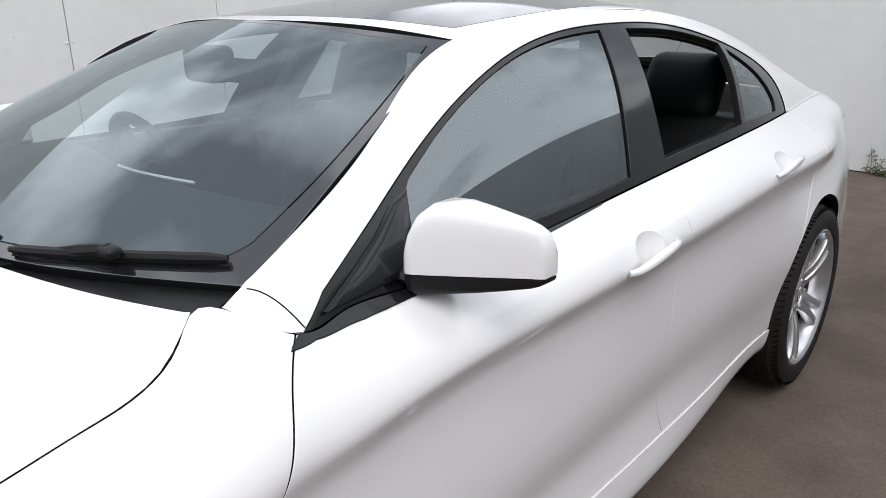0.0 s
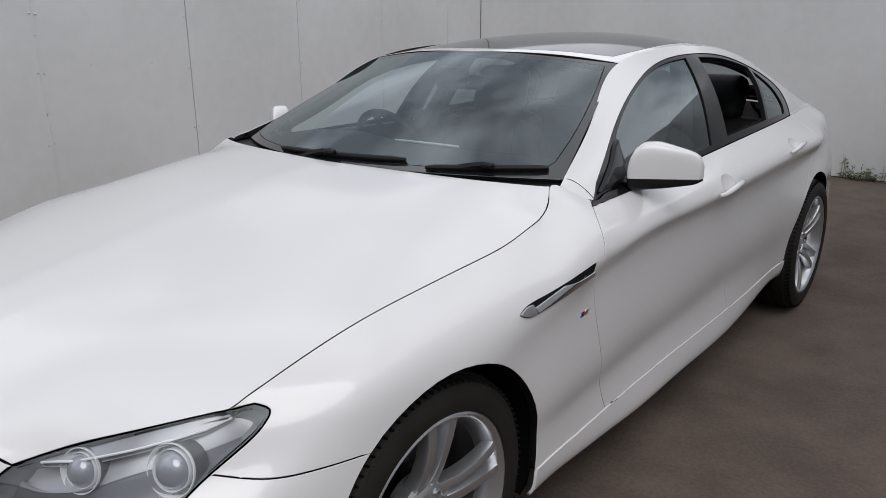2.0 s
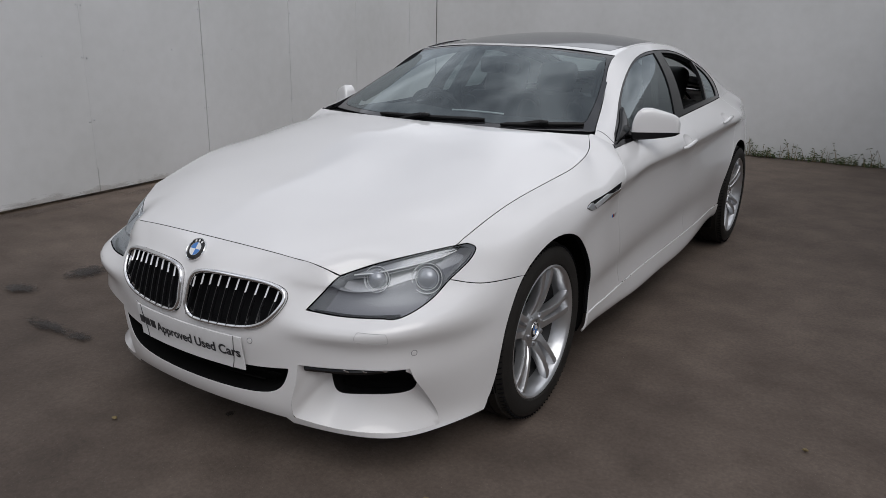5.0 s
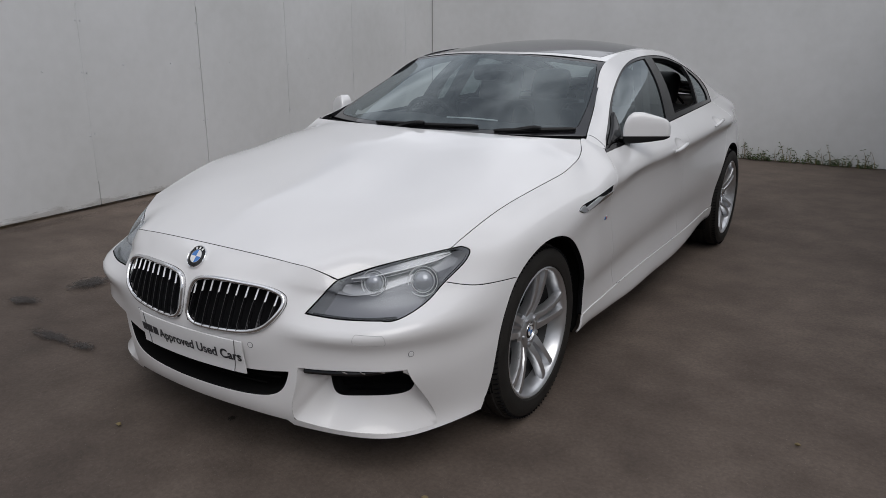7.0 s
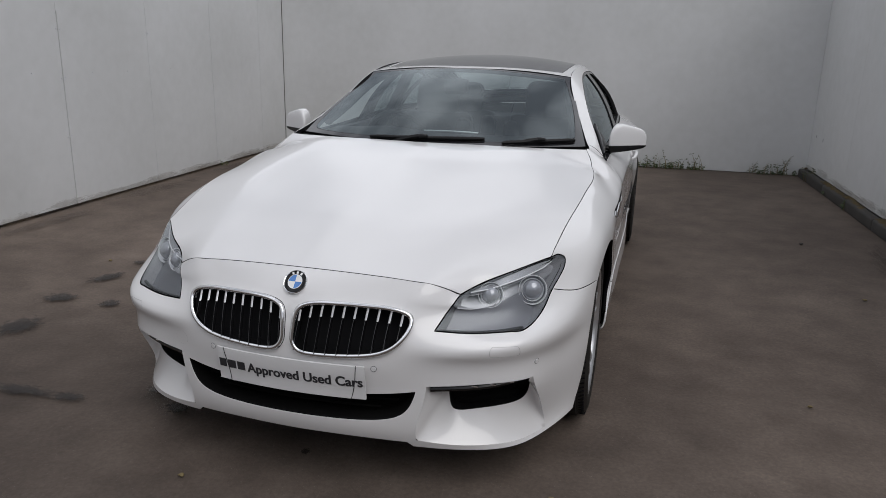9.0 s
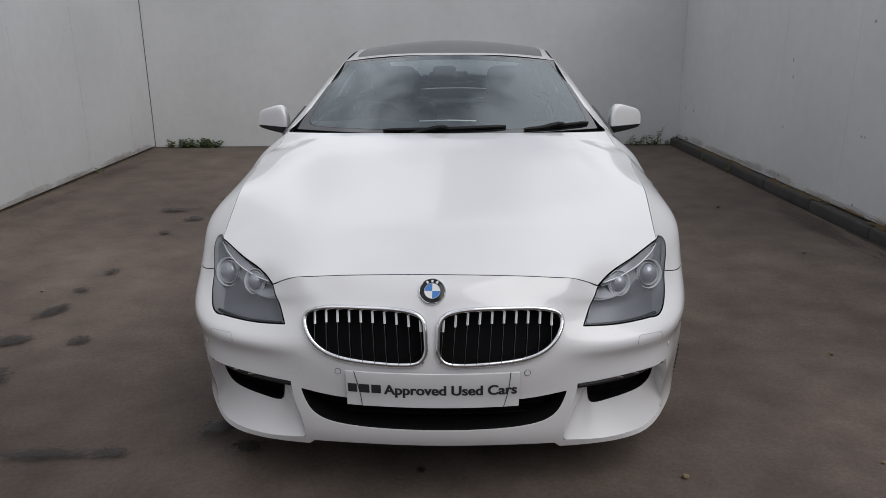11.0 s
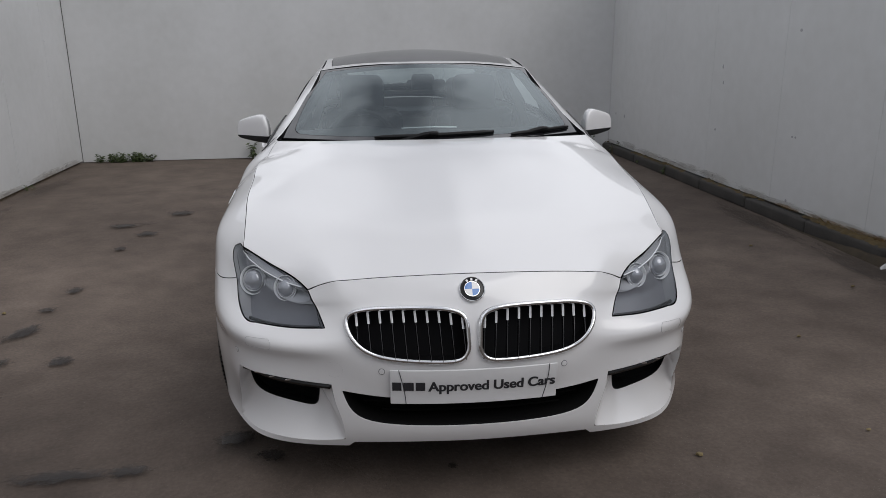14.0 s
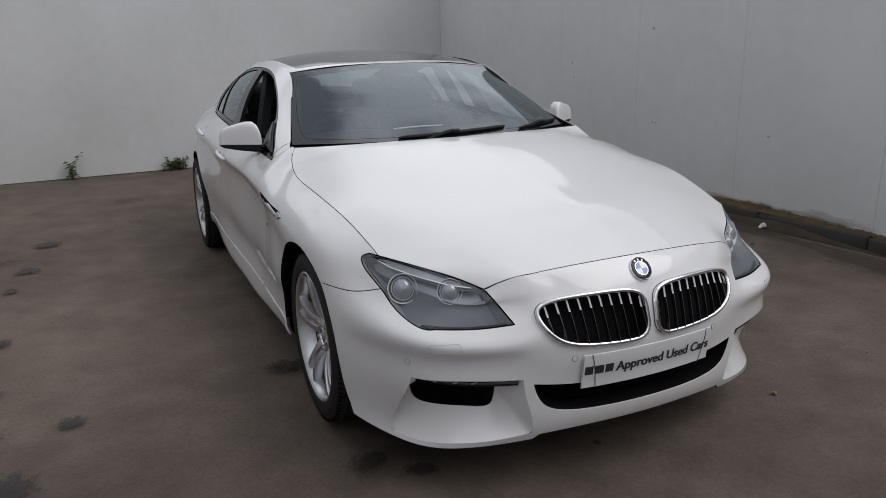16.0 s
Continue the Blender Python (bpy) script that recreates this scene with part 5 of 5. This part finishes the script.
for x in (-.37, .37):
    car_seat(x, 1.60)
    car_seat(x * 1.08, 2.42, .52, 24, .43)
pad((.22, .95, .30), Matrix.Translation((0, 1.45, .48)), .04, "centre_console", TRIM, car, "black centre console")
pad((1.30, .40, .05), Matrix.Translation((0, 3.0, .90)), .02, "parcel_shelf", TRIM, car, "black parcel shelf")
bm = bmesh.new()
box(bm, (1.45, 2.4, .03), Matrix.Translation((0, 1.9, .27)))
part("cabin_floor", bm, TRIM, car, "black cabin floor")
for sx in (1, -1):
    for y0, y1 in ((.85, 1.80), (1.84, 2.75)):
        bm = bmesh.new()
        rings(bm, [[(x * sx, y, z) for x, z in ((.79, .955), (.76, .95), (.74, .80), (.76, .40), (.80, .35), (.81, .80))] for y in np.linspace(y0, y1, 4)])
        part("door_card", bm, TRIM, car, "black inner door panel")
    bm = bmesh.new()
    tube(bm, [GREEN([u], [1.88])[0] * (sx, 1, 1) + (-.035 * sx, 0, -.03) for u in np.linspace(.5, 5.4, 20)], .026, 6)
    part("headlining_edge", bm, TRIM, car, "dark roof lining edge")
    bm = bmesh.new()
    rings(bm, [[(sx * (.70 - .12 * u) + a, 1.78 + .2 * u + b, .92 + .36 * u) for a, b in ((0, -.05), (-.05 * sx, -.04), (-.05 * sx, .06), (0, .07))] for u in (0, .5, 1)])
    part("inner_pillar", bm, TRIM, car, "dark inner pillar")
    belt_path = smooth([(sx * .62, 1.86, 1.12), (sx * .60, 1.83, .98), (sx * .58, 1.80, .75)])
    bm = bmesh.new()
    tube(bm, belt_path, .018, 6, flat=.15)
    part("seat_belt", bm, TRIM, car, "black seat belt")
lining = skin(ROOF, [np.array([(.08, -1.8), (.08, 1.8), (2.5, 1.75), (2.5, -1.75)])], .12, across=.5, name="headlining", parent=car, label="dark headlining", mats=(TRIM, TRIM), flip=-1, lift=-.035, rim=False)
bm = bmesh.new()
rings(bm, [[(x, 1.205 + .01 * abs(x) + dy, z) for x, z in ((-.115, 1.205), (-.10, 1.232), (.10, 1.232), (.115, 1.205), (.10, 1.178), (-.10, 1.178))] for dy in (0, .035)])
inner_mirror = part("inner_mirror", bm, BLACK, car, "black inner rear-view mirror", 30)
pad((.125, .08, .085), Matrix.Translation((-.02, 1.172, 1.222)), .02, "sensor_housing", BLACK, inner_mirror)



# The body was drawn a little too long ahead of the front axle and too slim behind: ease it to its true proportions
def eased(p):
    """Each point slides along the car, narrows or widens and lifts by where it stands along the car."""
    y, z = p[:, 1], p[:, 2]
    out = p.copy()
    out[:, 1] += np.interp(y, EASE_Y, EASE_ALONG)
    out[:, 0] *= np.interp(y, EASE_Y, EASE_WIDE)
    out[:, 2] += np.interp(y, EASE_Y, EASE_LIFT) * np.clip((z - .1) / .6, 0, 1)
    return out


EASE_Y = np.linspace(-1, 4.2, 105)
EASE_ALONG = basis((-1.0, -.4, 0, .6, 1.3, 2.97, 4.2))(EASE_Y) @ np.array([.043, .036, .022, .022, .005, .015, .085])
EASE_WIDE = basis((-1.0, -.5, 0, .5, 1.35, 2.97, 4.2))(EASE_Y) @ np.array([.982, .984, .996, .990, 1.0, 1.034, 1.06])
EASE_LIFT = basis((-1.0, 0, .7, 1.35, 2.97, 4.2))(EASE_Y) @ np.array([0, .006, .012, .013, .018, .018])
for thing_ in [ob for ob in car.children if not ob.name.startswith("wheel") or ob.name.startswith("wheel_arch")]:
    for ob in (thing_, *thing_.children_recursive):
        flat = np.empty(len(ob.data.vertices) * 3, np.float32)
        ob.data.vertices.foreach_get("co", flat)
        ob.data.vertices.foreach_set("co", eased(flat.reshape(-1, 3).astype(float)).astype(np.float32).ravel())
        ob.data.update()


# ---- the yard ----
def ground_height(x, y):
    return 0.006 * noise.noise((x * 0.5, y * 0.5, 0.3))


gx = np.r_[-300, -60, -20, np.arange(-9, 9.01, .5), 20, 60, 300]
verts = [(x, y, ground_height(x, y) - .004 if abs(x) < 9 and abs(y) < 12 else -.01) for y in np.r_[-300, -60, -20, np.arange(-12, 12.01, .5), 20, 60, 300] for x in gx]
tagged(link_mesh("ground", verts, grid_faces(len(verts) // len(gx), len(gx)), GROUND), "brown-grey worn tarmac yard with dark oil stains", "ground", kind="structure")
HIGH = 3.1


def wall(name, a, b, first, pitch, label, bottom=.02, joint=.005, screws=True, paint=WALLPAINT):
    """A wall of upright metal sheets from a to b, its face to the left of that way; sheets start at first metres and every pitch after."""
    a, b = Vector((*a, 0)), Vector((*b, 0))
    d = (b - a).normalized()
    n = Vector((-d.y, d.x, 0))
    length = (b - a).length
    frame_m = Matrix((( d.x, n.x, 0, a.x), (d.y, n.y, 0, a.y), (0, 0, 1, 0), (0, 0, 0, 1)))
    bm = bmesh.new()
    box(bm, (length, .08, HIGH), frame_m @ Matrix.Translation((length / 2, -.075, HIGH / 2)))
    ob = part(name, bm, JOINT)
    tagged(ob, label, "wall", kind="structure")
    edges = [0.0] + [first + pitch * i for i in range(40) if 0 < first + pitch * i < length] + [length]
    for s0, s1 in zip(edges, edges[1:]):
        bm = bmesh.new()
        box(bm, (s1 - s0 - joint, .035, HIGH - bottom), frame_m @ Matrix.Translation(((s0 + s1) / 2, -.0175 + random.uniform(-.3, .3) * joint, bottom + (HIGH - bottom) / 2)), 0.002, 1)
        part("sheet", bm, paint, ob)
        if screws and s0 > 0:
            z = -.2
            while z < HIGH:
                z0, z = z, z + random.uniform(.15, .7)
                if z0 > 1.25 or random.random() < .35:
                    bm = bmesh.new()
                    box(bm, (.016, .003, min(z, HIGH) - max(z0, .05) - .01), frame_m @ Matrix.Translation((s0, .0012, (min(z, HIGH) + max(z0, .05)) / 2)), .001, 1)
                    part("joint_cover", bm, paint, ob)
            for off in (.36, .87):
                bm = bmesh.new()
                bmesh.ops.create_uvsphere(bm, u_segments=8, v_segments=4, radius=.006, matrix=frame_m @ Matrix.Translation((s0 + off, 0, 1.16 + random.uniform(-.02, .02))))
                part("screw", bm, SATIN, ob)
        for z in (.62, 1.12, 1.53, 2.0, 2.5) if screws else ():
            for off in (-.022, .022) if s0 > 0 else ():
                bm = bmesh.new()
                bmesh.ops.create_uvsphere(bm, u_segments=8, v_segments=4, radius=.007, matrix=frame_m @ Matrix.Translation((s0 + off, 0, z + random.uniform(-.01, .01))))
                part("screw", bm, SATIN, ob)
    return ob, frame_m


wall("wall_left", (-4.165, 6.93), (-3.08, -9.9), 0.745, 1.25, "white painted metal sheet wall with screwed seams", .02, .006)
wall("wall_back", (3.02, 7.15), (-4.17, 6.93), 99, 2.4, "white painted metal sheet wall at the yard's end", .003, .0015, False)
wall("wall_right", (3.18, -.4), (2.963, 7.14), .93, 1.225, "white painted metal sheet wall above a dark kerb", .10, .0012, False, WALLPAINT_LIT)

# Added plain walls, unseen, that close the yard, cut low sky and bounce light
for name_, size_, at_ in (("wall_far", (14.0, .25, 3.4), (3.4, -10.0, 1.7)), ("wall_side", (.25, 10.2, 3.4), (10.3, -4.8, 1.7)), ("wall_return", (7.0, .25, 3.1), (6.82, -.30, 1.55))):
    bm = bmesh.new()
    box(bm, size_, Matrix.Translation(at_), .01, 1)
    tagged(part(name_, bm, UNSEEN_WALL), "plain unseen wall added to close the yard and shape its light", "wall", kind="structure")
bm = bmesh.new()
box(bm, (.009, .009, HIGH), Matrix.Translation((-4.159, 6.928, HIGH / 2)), .002, 1)
part("corner_strip", bm, JOINT, bpy.data.objects["wall_left"])

# Kerb at the foot of one wall, in lengths, with moss on top
ka, kb = Vector((3.155, -.4, 0)), Vector((2.945, 7.12, 0))
kd = (kb - ka).normalized()
kn = Vector((-kd.y, kd.x, 0))
kerb = None
rng = random.Random(5)
for i in range(9):
    s0, s1 = i * .9, min((i + 1) * .9, (kb - ka).length) - .006
    c = ka + kd * (s0 + s1) / 2 + kn * .035
    bm = bmesh.new()
    box(bm, (s1 - s0, .09, .112), Matrix(((kd.x, kn.x, 0, c.x), (kd.y, kn.y, 0, c.y), (0, 0, 1, .045 + rng.uniform(-.006, .003)), (0, 0, 0, 1))) @ Matrix.Rotation(rng.uniform(-.012, .012), 4, "Y"), .022, 3)
    if kerb is None:
        kerb = tagged(part("kerb", bm, CONCRETE), "dark concrete kerb along the wall foot", "kerb", kind="structure")
    else:
        part("kerb_stone", bm, CONCRETE, kerb)
# Soil that has drifted against the kerb
verts, rows_n = [], 90
for i in range(rows_n):
    s = .35 + 2.6 * i / (rows_n - 1)
    heap = max(0.0, math.exp(-((s - 1.65) / .55) ** 2) * (.056 + .024 * noise.noise((s * 2.3, .4, 0))) - .002)
    reach = .025 + heap * .75 + .015 * noise.noise((s * 1.7, 3.1, 0))
    for k, h in ((-.03, 1.25), (.2, 1.2), (.45, .9), (.7, .5), (.9, .16), (1.05, -.08)):
        p = ka + kd * s + kn * (.074 + reach * k)
        verts.append((p.x + .008 * noise.noise((s * 9, k * 5, 1)), p.y, heap * h + .007 * noise.noise((s * 14, k * 9, 2)) * (h > 0) - (.012 if h < 0 else 0)))
tagged(link_mesh("soil", verts, [f[::-1] for f in grid_faces(rows_n, 6)], SOIL), "dark soil drifted against the kerb", "soil", kind="stuff")
verts, faces = [], []
for i in range(620):
    s = rng.uniform(.2, (kb - ka).length) if i < 380 else rng.gauss(1.7, .5)
    if noise.noise((s * .8, 2.2, 0)) < -.05:
        continue
    p = ka + kd * s + kn * rng.uniform(-.01, .05)
    r, h, k = rng.uniform(.008, .03), rng.uniform(.004, .016) * (1 if i < 380 else 1.7), len(verts)
    for a in range(6):
        verts.append((p.x + r * math.cos(a * 1.047) * rng.uniform(.7, 1.3), p.y + r * 2.0 * math.sin(a * 1.047), .1015))
    verts.append((p.x, p.y, .103 + h))
    faces += [(k + a, k + (a + 1) % 6, k + 6) for a in range(6)]
tagged(link_mesh("moss", verts, faces, MOSS), "yellow-brown moss clumps along the kerb top", "moss", kind="stuff")


# Rusty splash marks along the foot of the wall
grime = bpy.data.meshes.new("wall_grime")
grime.from_pydata([(1.25 * math.cos(a), 1.25 * math.sin(a), 0) for a in np.linspace(0, 2 * np.pi, 24, endpoint=False)], [], [tuple(range(24))])
grime.materials.append(GRIME)
for i in range(16):
    y_ = 6.4 - .52 * i + rng.uniform(-.15, .15)
    x = -4.165 + 1.085 * (6.93 - y_) / 16.83 + .006 + .0006 * i
    ob = new("grime", grime)
    ob.matrix_world = Matrix.Translation((x, y_, rng.uniform(.02, .05))) @ Matrix.Rotation(radians(3.69), 4, "Z") @ Matrix.Rotation(radians(90), 4, "Y") @ Matrix.Diagonal((rng.uniform(.04, .08), rng.uniform(.25, .5), 1, 1))
    ob.parent = bpy.data.objects["wall_left"]
for i in range(11):
    y_ = 6.8 - .6 * i + rng.uniform(-.2, .2)
    x = 3.18 - .217 * (y_ + .4) / 7.54 - .006 - .0006 * i
    ob = new("grime", grime)
    ob.matrix_world = Matrix.Translation((x, y_, rng.uniform(.12, .15))) @ Matrix.Rotation(radians(1.65), 4, "Z") @ Matrix.Rotation(radians(-90), 4, "Y") @ Matrix.Diagonal((rng.uniform(.03, .06), rng.uniform(.3, .6), 1, 1))
    ob.parent = bpy.data.objects["wall_right"]


rust = grime.copy()
rust.materials.clear()
rust.materials.append(RUST)
for i, (y_, z, a, b_) in enumerate(((.95, .115, .026, .34), (1.35, .118, .030, .40), (1.75, .118, .030, .36), (2.15, .115, .024, .34), (1.5, .125, .042, .14), (2.7, .112, .02, .25))):
    ob = new("rust_mark", rust)
    ob.matrix_world = Matrix.Translation((3.18 - .217 * (y_ + .4) / 7.54 - .014 - .0006 * i, y_, z)) @ Matrix.Rotation(radians(1.65), 4, "Z") @ Matrix.Rotation(radians(-90), 4, "Y") @ Matrix.Diagonal((a, b_, 1, 1))
    ob.parent = bpy.data.objects["wall_right"]


# Small dents and scuffs on the wall sheets
for y_, z, a, b2 in ((4.05, .605, .013, .013), (2.745, .684, .012, .010), (2.70, .684, .010, .009), (4.02, .150, .014, .012), (2.73, .158, .014, .012), (6.88, .52, .012, .020), (6.55, .51, .016, .024), (1.45, .675, .018, .007), (2.79, 1.52, .016, .013), (4.0, 1.21, .010, .022), (3.97, 1.06, .008, .018)):
    bm = bmesh.new()
    turn = Matrix.Translation((3.18 - .217 * (y_ + .4) / 7.54 - .004, y_, z)) @ Matrix.Rotation(radians(1.65), 4, "Z")
    rings(bm, [[turn @ Vector((h, k * a * math.cos(u), k * b2 * math.sin(u))) for u in np.linspace(0, 2 * np.pi, 10, endpoint=False)] for k, h in ((1.0, .002), (.75, -.001), (.3, .0005))])
    part("dent", bm, FAINT, bpy.data.objects["wall_right"])

# Stains on the ground
disc = bpy.data.meshes.new("oil_stain")
disc.from_pydata([(1.25 * math.cos(a), 1.25 * math.sin(a), 0) for a in np.linspace(0, 2 * np.pi, 24, endpoint=False)], [], [tuple(range(24))])
damp_disc = disc.copy()
disc.materials.append(STAIN)
damp_disc.materials.append(DAMP)
ground_ob = bpy.data.objects["ground"]
STAINS = [(-1.41, -0.62, 0.19, 0.05, 2), (-1.18, -0.61, 0.09, 0.045, 5), (-2.15, 0.77, 0.075, 0.15, -20), (-1.80, 0.38, 0.07, 0.07, 0), (-2.13, 0.37, 0.12, 0.085, 10), (-2.14, 2.86, 0.11, 0.09, 0),
          (-2.20, 2.41, 0.06, 0.06, 0), (-2.15, 1.45, 0.055, 0.07, 0), (-2.17, 1.11, 0.06, 0.05, 0), (-2.41, 3.15, 0.14, 0.08, 0), (-2.06, 3.58, 0.14, 0.1, 0), (-1.99, -0.06, 0.12, 0.15, 10),
          (-2.02, -0.43, 0.13, 0.07, 15), (-0.92, 0.50, 0.11, 0.1, 0), (-0.84, -0.43, 0.09, 0.065, 20), (-0.69, -0.56, 0.07, 0.05, -15), (-0.05, -0.70, 0.022, 0.025, 0)]
DAMPS = [(-0.74, -0.45, 0.22, 0.17, 0), (-1.14, 2.31, 0.32, 0.2, 0), (-1.41, 5.15, 0.2, 0.2, 0), (-2.26, 3.23, 0.12, 0.08, 0), (-3.73, 3.41, 0.16, 0.9, 0), (-3.61, 1.82, 0.14, 0.7, 0),
          (-3.82, 5.13, 0.16, 0.8, 0), (-3.59, 0.55, 0.13, 0.6, 0)]
WETS = [(2.86, 1.25, .16, .75, 0), (2.82, .25, .24, .6, 0), (2.80, 2.7, .14, .8, 0)]
wet_disc = damp_disc.copy()
wet_disc.materials.clear()
wet_disc.materials.append(WET)
for mesh_, rows_ in ((damp_disc, DAMPS), (wet_disc, WETS), (disc, STAINS)):
    for i, (x, y_, a, b_, turn) in enumerate(rows_):
        ob = new("oil_stain" if mesh_ is disc else "damp_patch", mesh_)
        ob.matrix_world = Matrix.Translation((x, y_, .0045 + .0004 * i + (.005 if mesh_ is disc else .0035 if mesh_ is wet_disc else 0))) @ Matrix.Rotation(radians(turn), 4, "Z") @ Matrix.Diagonal((a, b_, 1, 1))
        ob.parent = ground_ob


# Weeds along the wall foot
def weed(x, y_, n, high, wide, leaf, dry, seed, label):
    """Stems that lean out of one root, with small folded leaves along them."""
    r = random.Random(seed)
    bm, lv, lf = bmesh.new(), [], []
    for _ in range(n):
        h, a, lean = high * r.uniform(.45, 1), r.uniform(0, 6.28), r.uniform(.05, .5)
        x0, y0 = x + r.uniform(-wide, wide), y_ + r.uniform(-.04, .03)
        pts = [(x0 + math.cos(a) * lean * h * u * u, min(y0 + math.sin(a) * lean * h * u * u * .5, y_ + .06), h * u * (1 - .15 * lean * u)) for u in np.linspace(0, 1, 6)]
        tube(bm, pts, [.0035, .003, .0025, .002, .0015, .0008], 4)
        for _ in range(int(leaf[0] * r.uniform(.6, 1.4))):
            u = r.uniform(.12, 1)
            k = min(4, int(u * 5))
            p = np.array(pts[k]) + (np.array(pts[k + 1]) - pts[k]) * (u * 5 - k)
            b, L, W, up = r.uniform(0, 6.28), leaf[1] * r.uniform(.5, 1.2), leaf[2] * r.uniform(.6, 1.2), r.uniform(-.3, .7)
            d, s = np.array((math.cos(b), math.sin(b) * .7, up)), np.array((-math.sin(b), math.cos(b), 0))
            i = len(lv)
            lv += [p, p + d * L * .45 + s * W - (0, 0, .004), p + d * L * .5 + (0, 0, .004), p + d * L * .45 - s * W - (0, 0, .004), p + d * L - (0, 0, L * .25)]
            lf += [(i, i + 1, i + 2), (i, i + 2, i + 3), (i + 1, i + 4, i + 2), (i + 2, i + 4, i + 3)]
    ob = tagged(new("weed"), label, "weed", "weeds along the wall")
    ob.location = (x, y_, 0)
    for tuft in (part("stem_tuft", bm, STRAW if dry else LEAF, ob), link_mesh("foliage", lv, lf, LEAF, ob, smooth_faces=False)):
        tuft.location = (-x, -y_, 0)
        tagged(tuft, kind="stuff")
    return ob


def wall_y(x):
    return 6.93 + .0306 * (x + 4.17) - .05


LOW, TALL, GRASS = "low green leafy weed at the wall foot", "single upright leafy weed at the wall foot", "dry grassy weed at the wall foot"
for i, x in enumerate((-3.86, -3.72, -3.58, -3.45, -3.36)):
    weed(x, wall_y(x), 12, .13, .10, (9, .055, .017), 0, 20 + i, LOW)
weed(-1.95, wall_y(-1.95), 5, .33, .05, (14, .07, .022), 0, 31, TALL)
weed(-.86, wall_y(-.86), 16, .17, .10, (10, .06, .018), 0, 32, LOW)
weed(-.72, wall_y(-.72), 9, .2, .06, (8, .05, .015), 0, 33, LOW)
for i, x in enumerate((.34, .46, .60, .76, .92, 1.06, 1.20, 1.35, 1.50, 1.64, 2.38, 2.55, 2.70)):
    weed(x, wall_y(x), 5, (.17 if i % 3 else .27), .09, (5, .05, .006), 1, 40 + i, GRASS)
    weed(x + .05, wall_y(x), 5, .075, .09, (6, .04, .012), 0, 70 + i, LOW)
weed(2.97, 4.95, 9, .12, .05, (7, .05, .012), 1, 90, GRASS)
weed(2.95, 5.7, 8, .10, .05, (7, .05, .012), 1, 91, GRASS)
weed(2.90, 6.65, 9, .16, .06, (7, .05, .010), 1, 92, GRASS)
weed(-3.98, 5.0, 5, .06, .04, (6, .03, .01), 1, 93, GRASS)

# Litter and small stones
bm = bmesh.new()
r = random.Random(9)
rings(bm, [[(2.955 + .036 * math.cos(a) * k + r.uniform(-.008, .008), 1.28 + .028 * math.sin(a) * k + r.uniform(-.008, .008), .010 + h + r.uniform(0, .012)) for a in np.linspace(0, 2 * np.pi, 9, endpoint=False)] for k, h in ((1, 0), (.8, .018), (.45, .03), (.15, .026))])
tagged(part("litter", bm, PLATE, sharp=20), "crumpled piece of white paper on the ground", "litter")
for i, (x, y_, s) in enumerate(((2.27, 3.32, .016), (.84, -.70, .012), (-.395, -.95, .010), (-2.40, 1.10, .012), (2.4, 1.95, .012), (1.8, .3, .010), (1.55, -.6, .008), (-1.2, -1.5, .009), (2.55, 1.0, .014), (1.35, -1.5, .008))):
    bm = bmesh.new()
    bmesh.ops.create_icosphere(bm, subdivisions=1, radius=s, matrix=Matrix.Translation((x, y_, s * .45)) @ Matrix.Diagonal((1.2, .9, .6, 1)))
    for v in bm.verts:
        v.co += Vector([r.uniform(-.2, .2) * s for _ in range(3)])
    tagged(part("pebble", bm, CONCRETE if i == 0 else STRAW, sharp=20), "small pale stone on the tarmac", "stone", "loose stones on the yard")
